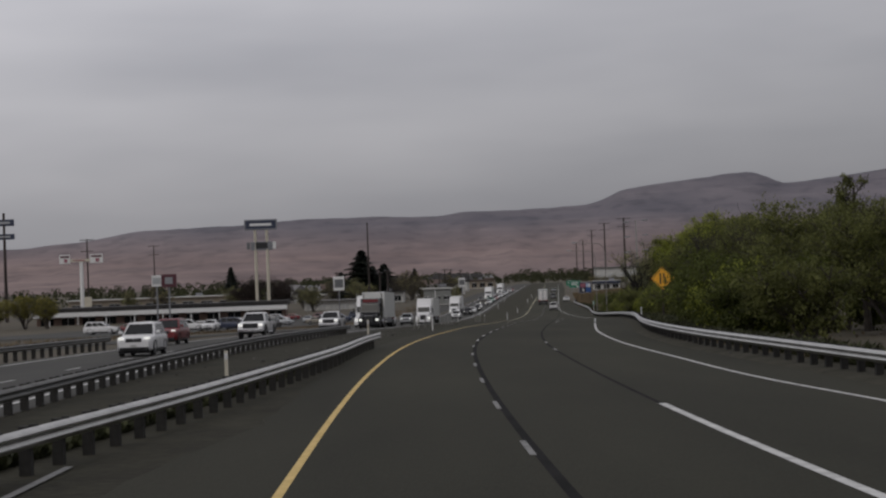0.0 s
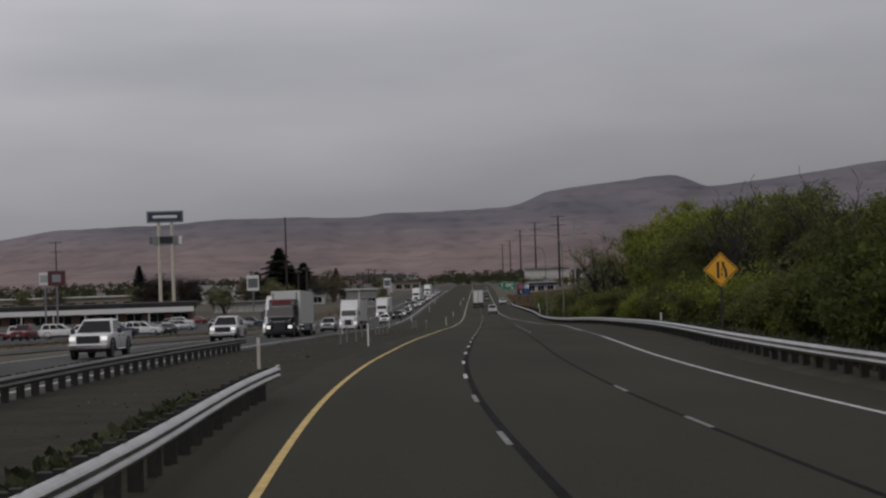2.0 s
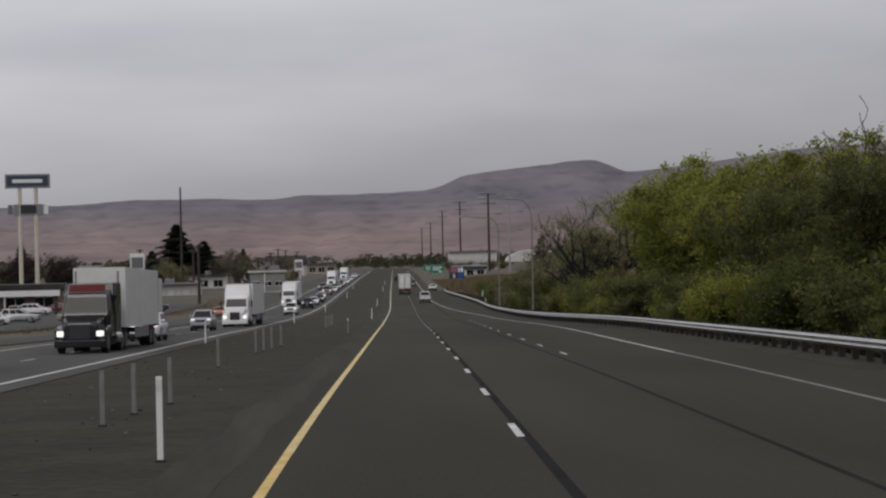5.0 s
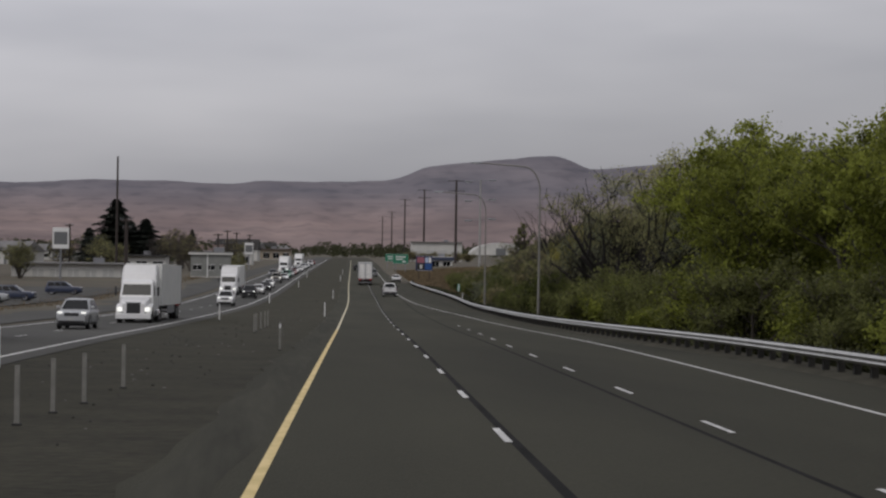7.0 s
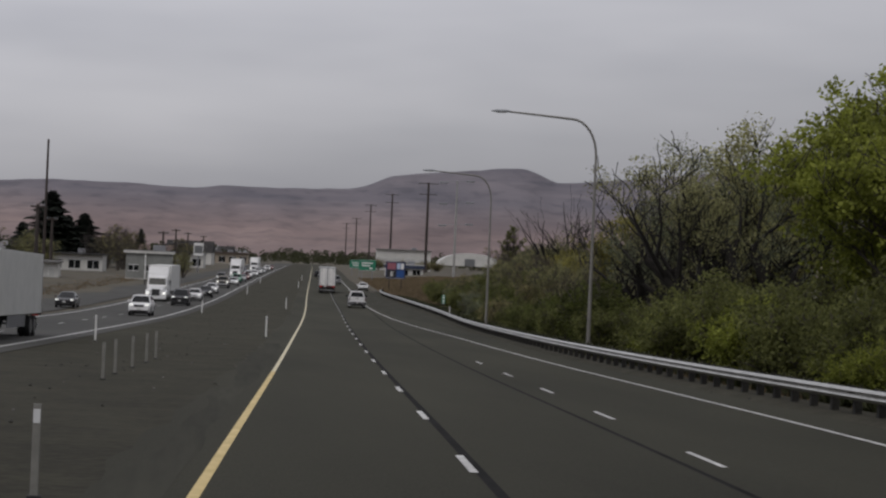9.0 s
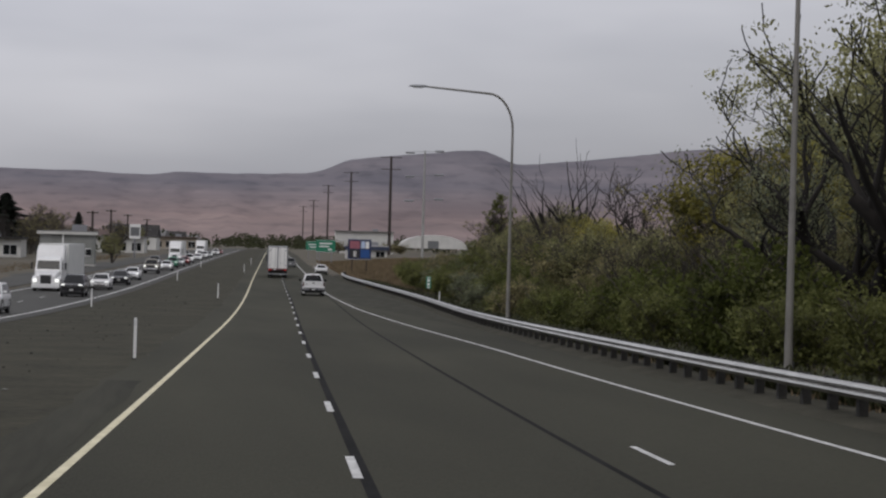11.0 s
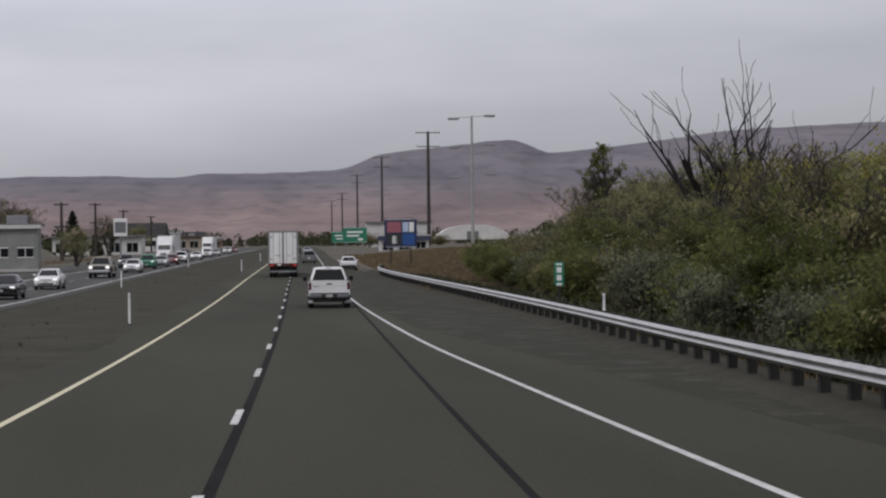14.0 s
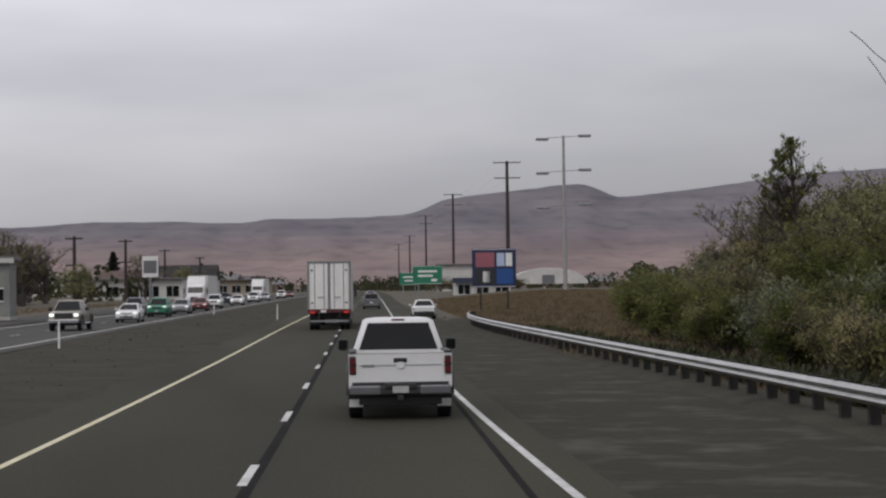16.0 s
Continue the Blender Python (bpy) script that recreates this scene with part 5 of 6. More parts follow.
def street_lamp(m):
    root = thing("street_lamp", "grey steel street lamp with a long curved arm", "street lamp", m, "street lamps")
    part("base_plate", box(0.5, 0.5, 0.25, 0, 0, 0.05, 0.02), M_CONCRETE, root)
    part("pole", tube([(0, 0, 0), (0, 0, 5), (0, 0, 10.6)], [0.115, 0.085, 0.062], 12), M_LAMP_POLE, root)
    arc = [(-1.35 + 1.35 * math.cos(a), 0, 10.6 + 1.92 * math.sin(a)) for a in np.linspace(0, math.pi / 2, 9)]
    part("arm", tube(arc + [(-3.3, 0, 12.66), (-4.75, 0, 12.76)], [0.062] * 9 + [0.055, 0.045], 10), M_LAMP_POLE, root)
    head = part("luminaire", loft([[(-4.65 - l, w * c, 12.76 + h * s) for c, s in ((1, 0), (0.7, 0.7), (0, 1), (-0.7, 0.7), (-1, 0), (0, -0.6))] for l, w, h in ((0, 0.07, 0.06), (0.25, 0.17, 0.10), (0.75, 0.17, 0.09), (1.0, 0.08, 0.04))]), M_SIGN_BACK, root)
    part("lens", box(0.5, 0.24, 0.03, -5.17, 0, 12.695, 0.01), M_LENS, head)
    part("hand_hole", box(0.02, 0.12, 0.22, 0.14, 0, 0.7), M_DARK, root)
    return root


def mast_light(m):
    root = thing("floodlight_mast", "tall pale mast with three tiers of floodlights", "light mast", m)
    part("pole", tube([(0, 0, 0), (0, 0, 14), (0, 0, 26.7)], [0.36, 0.29, 0.19], 12), M_MAST, root)
    for z in (26.5, 20.9, 15.2):
        part("arm", tube([(-3.6, 0, z - 0.2), (0, 0, z), (3.0, 0, z + 0.15)], 0.06, 6), M_GREY_METAL, root)
        for s in (-1, 1):
            lamp = part("floodlight", box(2.1, 0.7, 0.42, s * 3.5, 0, z - 0.1 + 0.25 * s, 0.12), M_GREY_METAL, root)
            part("lens", box(1.8, 0.5, 0.05, s * 3.5, 0, z - 0.33 + 0.25 * s), M_LENS, lamp)
    return root


def power_pole(m, h, arms=2, wide=6.4, label="tall dark timber power pole with cross-arms", thick=1.0):
    root = thing("power_pole", label, "power pole", m, "power poles")
    part("pole", tube([(0, 0, -0.3), (0, 0, h * 0.5), (0, 0, h)], [0.52 * thick, 0.44 * thick, 0.34 * thick], 10), M_POLE, root)
    for k in range(arms):
        z = h - 0.35 - 3.6 * k
        arm = part("cross_arm", box(wide * (1 - 0.06 * k), 0.16, 0.22, 0, -0.2, z), M_POLE, root)
        for s in (-0.48, -0.26, 0.26, 0.48):
            part("insulator", tube([(s * wide, -0.2, z + 0.1), (s * wide, -0.2, z + 0.42)], [0.07, 0.05], 8), M_GREY_METAL, arm)
    return root


def span(a, b, sag):
    """A cable between two points."""
    bm = tube([a.lerp(b, u) - Vector((0, 0, sag * 4 * u * (1 - u))) for u in np.linspace(0, 1, 13)], 0.012, 4)
    ob = part("power_cable", bm, M_DARK, None)
    return tagged(ob, "thin dark cable strung between power poles", "cable", "power cables")


def panel_sign(m, w, h, up, mat, blocks, label, category="road sign", posts=2, tone=None):
    """A road panel on steel posts. blocks: (x, z, width, height, material) from its centre."""
    root = thing("guide_sign", label, category, m)
    for k in range(posts):
        x = (k - (posts - 1) / 2) * w * 0.62
        part("post", box(0.16, 0.14, up + h, x, 0.14, (up + h) / 2 - 0.05), tone or M_GREY_METAL, root)
    plate = part("panel", box(w, 0.06, h, 0, 0, up + h / 2, 0.01), mat, root)
    part("edge", box(w - 0.08, 0.01, 0.04, 0, -0.036, up + h - 0.07), M_WHITE, plate)
    part("edge", box(w - 0.08, 0.01, 0.04, 0, -0.036, up + 0.07), M_WHITE, plate)
    for x, z, bw, bh, bmat in blocks:
        part("block", box(bw, 0.02, bh, x, -0.045, up + h / 2 + z), bmat, plate)
    return root


tagged(warning_sign(upright(140.1, 12.4, 0.05)), group="road signs")
tagged(mile_marker(upright(429.2, 11.4, -0.36)), group="road signs")
street_lamp(upright(320.9, 12.0, -0.1, 0))
street_lamp(upright(373.8, 11.2, 0.0, 4))
mast_light(upright(715, 33.8, 0.0))
marker = delineator("white flexible marker post standing in the gravel median")
for y, off in ((149.5, -5.4), (332, -5.3), (429, -5.85), (555, -5.4), (640, -5.4), (226, -12.75), (314, -12.9), (400, -13.2), (494, -12.2), (588, -13.0)):
    copy_thing(marker, upright(y, off, -0.03))
marker_dull = delineator("weathered yellowish marker post behind the median rail", 1.4, M_CREAM)
for y, off in ((47.7, -6.62), (103.0, -5.9)):
    copy_thing(marker_dull, upright(y, off, -0.03))
M_STAKE = material("weathered_grey_stake", (0.145, 0.143, 0.130), (0.250, 0.246, 0.225), 0.85, 0.4, 9.0)
stake = delineator("weathered grey stake standing in the gravel median", 1.05, M_STAKE, False)
for y, off in ((157.6, -7.5), (161.0, -7.4), (164.5, -7.1), (187.5, -8.3), (204.0, -8.3), (207.2, -8.2), (210.2, -8.05), (216.2, -8.0), (275.4, -8.2), (279.4, -8.3), (284.6, -8.3), (289.6, -8.3), (293.4, -8.3)):
    copy_thing(stake, upright(y, off, -0.03))
marker_grey = delineator("dull grey marker post in the gravel median", 1.1, M_STAKE)
copy_thing(marker_grey, upright(244.7, -5.51, -0.03))
marker_tall = delineator("white marker post behind the guard rail", 1.22)
for y, off in ((165.7, 11.75), (416.5, 11.2)):
    copy_thing(marker_tall, upright(y, off, 0.0))
M_MAROON_DARK = plain("dark_maroon_panel", (0.085, 0.022, 0.032), 0.5)
P_MAROON = plain("faded_pink_red_panel", (0.30, 0.10, 0.13), 0.5)
P_SKY = plain("pale_blue_panel", (0.42, 0.50, 0.66), 0.5)
panel_sign(upright(557, 11.7, 0.6), 3.5, 3.1, 1.7, M_SIGN_NAVY, [(-0.72, 0.66, 1.5, 1.15, P_MAROON), (-0.72, -0.66, 1.5, 1.25, M_DARK), (-0.62, -0.70, 0.55, 0.85, M_WHITE), (0.52, 0.66, 0.62, 1.05, P_SKY), (1.18, 0.66, 0.52, 1.05, M_WHITE), (0.85, -0.66, 1.3, 1.2, M_SIGN_BLUE)], "dark blue service panel with coloured blocks on dark posts", tone=M_POLE)
panel_sign(upright(665, 9.6, 0.4), 4.0, 2.5, 2.2, M_SIGN_GREEN, [(0, 0.5, 2.6, 0.28, M_WHITE), (-0.3, -0.1, 2.0, 0.28, M_WHITE), (0.9, -0.7, 0.8, 0.35, M_WHITE)], "green guide panel with pale bars on steel posts")
panel_sign(upright(742, 8.6, 0.3), 3.4, 2.2, 2.2, M_SIGN_GREEN, [(0, 0.3, 2.2, 0.26, M_WHITE), (0, -0.35, 1.6, 0.26, M_WHITE)], "green guide panel farther along the shoulder")
POLES = [(845.4, 81.1, 30.7), (1058, 90.5, 33.6), (1270, 100.0, 34.4), (1480, 109.5, 31.0), (1690, 119.0, 31.0)]
for y, x, h in POLES:
    power_pole(Matrix.Translation((x, y, level(min(y, 1500)) + 0.4)) @ pose(0, 0, 0, 0, 0, -2.6), h)
for (ya, xa, ha), (yb, xb, hb) in zip(POLES, POLES[1:]):
    for s, dz in ((-3.0, 0.0), (0.0, 0.05), (3.0, 0.0)):
        span(Vector((xa + s, ya, level(min(ya, 1500)) + ha + dz)), Vector((xb + s, yb, level(min(yb, 1500)) + hb + dz)), 3.0)
for x, y, h, wide in ((-24.1, 608, 26.6, 0.0), (-1.7, 666, 9.6, 2.4), (0.3, 737, 10.9, 2.4), (3.0, 820, 10.8, 2.4), (8.0, 905, 10.5, 2.4), (-114.1, 607, 24.6, 4.4), (-119.8, 784, 25.2, 5.0), (-14, 470, 11.0, 1.8), (-19, 560, 10.4, 1.8), (-34, 600, 11, 1.8)):
    power_pole(Matrix.Translation((x, y, level(y) + 0.1)) @ pose(0, 0, 0, 0, 0, -3), h, 2 if wide > 2 else (1 if wide else 0), wide, "dark utility pole on the town side of the highway" if wide else "tall thin dark mast on the town side of the highway", 0.6)


# ---- the town side: signs on poles, low buildings ----
def twin_pole_sign(m):
    root = thing("pylon_sign", "tall twin-legged pylon sign with two dark boards", "pylon sign", m)
    for s in (-1, 1):
        part("leg", tube([(s * 1.5, 0, 0), (s * 1.5, 0, 22.6)], [0.42, 0.36], 12), M_CREAM, root, "pale painted steel leg")
    top = part("upper_board", box(8.4, 0.9, 2.7, 0, 0, 24.0, 0.08), M_GREY_METAL, root)
    part("face", box(7.7, 0.06, 2.0, 0, -0.47, 24.0), P_BLUE, top)
    part("bar", box(5.6, 0.05, 0.66, 0, -0.52, 24.0), M_WHITE, top)
    low = part("lower_board", box(5.6, 0.7, 2.2, 0.1, 0, 18.5, 0.06), M_GREY_METAL, root)
    part("face", box(3.0, 0.05, 1.6, 0.1, -0.37, 18.6), M_DARK, low)
    for s in (-1, 1):
        part("side_panel", box(0.9, 0.4, 1.8, s * 3.3, 0, 18.6, 0.04), M_WHITE if s > 0 else P_GREY, low)
        part("neck", box(0.5, 0.5, 2.6, s * 1.5, 0, 21.4), M_DARK, root)
    return root


def tee_sign(m):
    root = thing("pylon_sign", "white T-shaped pylon sign on a thick pole", "pylon sign", m)
    part("pole", tube([(0, 0, 0), (0, 0, 16.6)], [0.62, 0.52], 12), M_WHITE, root)
    part("beam", box(11.2, 0.4, 0.7, 0, 0, 17.1, 0.06), M_CREAM, root)
    for x, w in ((-4.6, 3.0), (4.3, 3.6)):
        b = part("board", box(w, 0.7, 2.5, x, 0, 17.5, 0.1), M_WHITE, root)
        part("band", box(w * 0.8, 0.04, 0.55, x, -0.37, 18.2), M_MAROON_DARK, b)
        part("bar", box(w * 0.3, 0.04, 1.0, x + 0.3, -0.37, 17.1), P_MAROON, b)
    part("bar", box(3.4, 0.04, 0.3, -0.6, -0.22, 17.15), P_MAROON, root)
    part("cabinet", box(3.2, 0.6, 4.4, 1.0, 0.1, 4.4, 0.05), M_CREAM, root)
    return root


def mast_sign(m):
    root = thing("pylon_sign", "tall blue-grey mast with two dark sign boards", "pylon sign", m)
    part("mast", tube([(0, 0, 0), (0, 0, 31.4)], [0.55, 0.34], 10), M_POLE, root)
    for z, h in ((28.6, 1.9), (24.6, 1.6)):
        b = part("board", box(5.8, 0.6, h, 0, 0, z, 0.06), P_BLUE, root)
        part("bar", box(3.6, 0.05, h * 0.3, 0, -0.33, z), P_SILVER, b)
    return root


def pole_sign(m, w, h, up, face, label, rim=None):
    root = thing("pole_sign", label, "shop sign", m)
    part("pole", tube([(0, 0, 0), (0, 0, up + 0.3)], 0.2, 10), M_GREY_METAL, root)
    b = part("cabinet", box(w, 0.5, h, 0, 0, up + h / 2, 0.05), rim or M_WHITE, root)
    part("face", box(w * (0.5 if rim else 0.82), 0.04, h * (0.5 if rim else 0.6), 0, -0.27, up + h / 2), face, b)
    return root


twin_pole_sign(Matrix.Translation((-46.8, 488, level(488))) @ pose(0, 0, 0, 0, 0, 4))
tee_sign(Matrix.Translation((-103.3, 540, level(540))) @ pose(0, 0, 0, 0, 0, 6))
pole_sign(Matrix.Translation((-61.2, 421, level(421))), 3.4, 2.9, 8.8, M_SIGN_BACK, "square shop sign with a dark maroon frame on a pole", M_MAROON_DARK)
pole_sign(Matrix.Translation((-68, 448, level(448))), 2.3, 2.6, 9.1, P_SILVER, "small white shop sign on a pole")
mast_sign(Matrix.Translation((-125, 540, level(540))))
pole_sign(Matrix.Translation((-29.5, 530, level(530))), 3.0, 3.9, 5.9, P_GREY, "upright white shop sign on a pole")
pole_sign(Matrix.Translation((6.5, 700, level(700))), 2.4, 3.2, 4.2, P_GREY, "upright grey and white shop sign on a pole")


def low_building(m, length, depth, h, wall, roof, doors, label, fascia=None, over=1.0, name="building", band=1.1, pane=0.52, shut=None, parapet=0.0):
    """A flat-roofed building; its long front looks to -y."""
    root = thing(name, label, "building", m)
    part("wall", box(length, depth, h, 0, depth / 2, h / 2), wall, root)
    r = part("roof", box(length + 0.8, depth + over + 0.5, 0.34, 0, depth / 2 - over / 2, h + 0.17, 0.03), roof, root)
    if fascia:
        part("fascia", box(length + 0.9, 0.12, band, 0, -over - 0.28, h + 0.17 - band / 2), fascia, r, "pale fascia band")
        if parapet:
            part("parapet", box(length + 1.6, depth + over + 0.9, parapet, 0, depth / 2 - over / 2, h + 0.34 + parapet / 2, 0.04), roof, r, "dark parapet")
        for k in range(int(length / 7)):
            part("canopy_post", box(0.22, 0.22, h, -length / 2 + 3.5 + 7 * k, -over, h / 2), M_WHITE, root)
    n = max(2, int(length / doors))
    for k in range(n):
        x = -length / 2 + length * (k + 0.5) / n
        w = part("roller_door" if shut else "window", box(length / n * 0.62, 0.08, h * pane, x, -0.03, h * 0.42), shut or M_GLASS, root)
        part("frame", box(length / n * 0.66, 0.05, 0.10, x, -0.06, h * (0.43 + pane / 2)), M_WHITE, w)
        part("frame", box(length / n * 0.66, 0.05, 0.10, x, -0.06, h * (0.41 - pane / 2)), M_WHITE, w)
        part("mullion", box(0.08, 0.05, h * pane, x, -0.08, h * 0.42), M_WHITE, w)
    part("plinth", box(length + 0.1, depth + 0.1, 0.3, 0, depth / 2, 0.1), M_CONCRETE, root)
    part("roof_unit", box(2.2, 1.8, 1.0, length * 0.2, depth * 0.6, h + 0.8, 0.05), M_GREY_METAL, root)
    return root


def gabled_house(m, w, d, h, wall, roof, label):
    root = thing("house", label, "house", m)
    part("wall", box(w, d, h, 0, 0, h / 2), wall, root)
    rise_ = w * 0.24
    part("roof", prism([(-d / 2 - 0.4, h), (-d / 2 - 0.4, h + 0.15), (0, h + rise_ + 0.15), (d / 2 + 0.4, h + 0.15), (d / 2 + 0.4, h)], w / 2 + 0.4), roof, root)
    for s in (-1, 1):
        win = part("window", box(w * 0.2, 0.08, h * 0.36, s * w * 0.26, -d / 2 - 0.02, h * 0.55), M_GLASS, root)
        part("frame", box(w * 0.23, 0.06, 0.1, s * w * 0.26, -d / 2 - 0.05, h * 0.75), M_WHITE, win)
    part("door", box(1.0, 0.08, 2.1, 0, -d / 2 - 0.02, 1.05), P_GREY, root)
    part("chimney", box(0.6, 0.6, 1.2, w * 0.25, 0, h + rise_), M_POST, root)
    return root


W_TAN = material("tan_wall", (0.26, 0.22, 0.17), (0.36, 0.31, 0.25), 0.85, 2.0, 6.0)
W_PALE = material("pale_wall", (0.46, 0.46, 0.44), (0.62, 0.61, 0.58), 0.8, 3.0, 5.0)
M_ROLLER = material("pale_roller_door", (0.38, 0.38, 0.37), (0.52, 0.52, 0.50), 0.6, 0.8, 6.0, stretch=(1, 1, 3))
W_GREY = material("grey_green_wall", (0.17, 0.175, 0.165), (0.27, 0.275, 0.26), 0.85, 1.6, 4.0)
W_BRICK = material("brown_wall", (0.13, 0.085, 0.07), (0.22, 0.15, 0.12), 0.9, 2.0, 6.0)
R_DARK = material("dark_roofing", (0.020, 0.019, 0.019), (0.045, 0.042, 0.040), 0.9, 3.0, 5.0)
R_GREY = material("grey_roofing", (0.13, 0.13, 0.13), (0.22, 0.21, 0.21), 0.85, 3.0, 5.0)
R_RED = material("faded_brown_roofing", (0.075, 0.052, 0.045), (0.13, 0.090, 0.078), 0.85, 3.0, 5.0)


def at_left(x, y, turn=3.0, up=0.1):
    return Matrix.Translation((x, y, level(min(y, 1500)) + up)) @ pose(0, 0, 0, 0, 0, turn)


low_building(at_left(-71, 474, 3, -0.5), 62, 16, 3.7, W_BRICK, R_DARK, 5.0, "long low showroom with dark flat roof and white fascia", M_WHITE, 2.2, parapet=0.9)
low_building(at_left(-96, 640, 3), 62, 12, 4.4, W_TAN, W_PALE, 6.0, "long tan storage hall with pale roof behind the showroom")
low_building(at_left(-29, 552, 2, -0.7), 24, 9, 3.4, W_PALE, R_GREY, 3.4, "long white storage building with roller doors behind the slip road", pane=0.62, shut=M_ROLLER)
low_building(at_left(-2.2, 570, -1), 8.3, 4, 5.0, W_GREY, R_GREY, 2.6, "square grey-green commercial building with pale roof trim", W_PALE, 0.2, band=0.4, pane=0.2)
low_building(at_left(-22, 640, -2), 16, 10, 3.6, W_PALE, R_DARK, 4.0, "low white shop with dark flat roof")
low_building(at_left(-2, 790, -4), 20, 10, 4.2, W_PALE, R_GREY, 4.0, "low pale roadside shop")
low_building(at_left(14, 1020, -4), 26, 12, 4.6, W_TAN, R_RED, 4.0, "low roadside building with faded brown roof")
low_building(Matrix.Translation((66, 770, level(770))) @ pose(0, 0, 0, 0, 0, -4), 10.8, 9, 3.6, W_PALE, W_PALE, 3.4, "small white flat-roofed building with a blue fascia", P_BLUE, 0.6, band=1.0)
low_building(Matrix.Translation((93, 1024, level(1024))) @ pose(0, 0, 0, 0, 0, -4), 23, 14, 9.0, W_PALE, R_GREY, 5.0, "tall white warehouse beyond the power poles", pane=0.4, shut=M_ROLLER)


def arch_shed(m):
    root = thing("arched_shed", "large pale arched hall half hidden by the brush", "shed", m)
    ring = [(18.6 * math.cos(a), 7.2 * math.sin(a)) for a in np.linspace(0, math.pi, 15)]
    part("roof", loft([[(x, y, z) for x, z in ring] for y in (0, 40)]), W_PALE, root)
    for y in (0.0, 10.0, 20.0, 30.0, 40.0):
        part("rib", tube([(x * 1.01, y, z * 1.01) for x, z in ring], 0.2, 6), M_WHITE, root)
    part("door", box(6.0, 0.1, 4.2, 0, -0.06, 2.1), P_GREY, root)
    return root


arch_shed(Matrix.Translation((161, 1300, -4.9)) @ pose(0, 0, 0, 0, 0, -6))

rng = random.Random(77)
walls, roofs = [W_TAN, W_PALE, W_BRICK, W_PALE], [R_DARK, R_GREY, R_RED, R_GREY]
for i in range(26):
    y = 700 + i * 34 + rng.uniform(-10, 10)
    side = -1 if i % 3 else 1
    off = -rng.uniform(46, 130) if side < 0 else rng.uniform(60, 150)
    if y < 1330 and 130 < 20 + (lane_x(y) + off - 20) * 960 / (y - 340) < 194:
        off += 60
    gabled_house(Matrix.Translation((lane_x(min(y, 1400)) + off, y, level(min(y, 1500)) + 0.1)) @ pose(0, 0, 0, 0, 0, rng.uniform(-30, 30)), rng.uniform(10, 17), rng.uniform(8, 11), rng.uniform(3.0, 4.6), rng.choice(walls), rng.choice(roofs), "small far house with pitched roof on the town side" if side < 0 else "small far house beyond the verge")

# lot in front of the showroom
lot = ribbon("parking_lot", 190, 470, lambda s: -96.0, -36.5, 0.24, M_ASPHALT_OLD, 8)
tagged(lot, "grey asphalt lot in front of the showroom", "parking lot", kind="structure")

# trees of the town side
for x, y, h, broad in ((-31, 715, 19.0, 1.5), (-22.5, 712, 13.6, 1.7), (-40, 735, 11.0, 1.5), (-14, 900, 12, 1), (-90, 800, 15, 1), (-27, 716, 13.0, 1.7)):
    o = copy_thing(PINE, Matrix())
    o.matrix_basis = Matrix.Translation((x, y, level(y))) @ pose(0, 0, 0, 0, 0, x * 7) @ Matrix.Diagonal((broad * h / 16, broad * h / 16, h / 16, 1))
    tagged(o, group="conifers")
for kind, x, y, h, turn in (("golden", -92.5, 440, 7.6, 10), ("golden", -98.5, 444, 8.2, 130), ("golden", -105, 440, 7.4, 250), ("russet", -55, 540, 11.0, 30), ("russet", -46.5, 541, 10.6, 140), ("twiggy", -37, 530, 7.5, 30), ("budding", -50, 560, 9.0, 60), ("budding", -11.5, 689, 11.4, 10), ("budding", -16, 700, 10.0, 200), ("budding", -36, 600, 9.0, 70), ("twiggy_low", -44, 590, 7.0, 150),
                           ("bare", -17.5, 642, 10.6, 0), ("budding", -12, 668, 9.0, 80), ("twiggy", -31, 652, 9.4, 120), ("twiggy_low", -26, 628, 7.5, 15), ("bare", -12, 727, 11.2, 200), ("budding", -19, 760, 10.5, 100), ("twiggy", 3.6, 614, 5.6, 40), ("budding", -8, 640, 7.5, 300), ("twiggy_low", -66, 600, 8.0, 20), ("budding", -84, 560, 9.0, 10), ("twiggy", -100, 600, 8.5, 90), ("olive_low", -118, 470, 7.5, 250), ("olive_low", -108, 430, 7.0, 40), ("budding", 2, 760, 9, 20), ("twiggy", 6, 850, 8, 60)):
    o = copy_thing(TREES[kind], Matrix())
    s = h / BASE[kind]
    o.matrix_basis = Matrix.Translation((x, y, level(y))) @ pose(0, 0, 0, 0, 0, turn) @ Matrix.Diagonal((s, s, s, 1))
    tagged(o, group="trees of the town side")


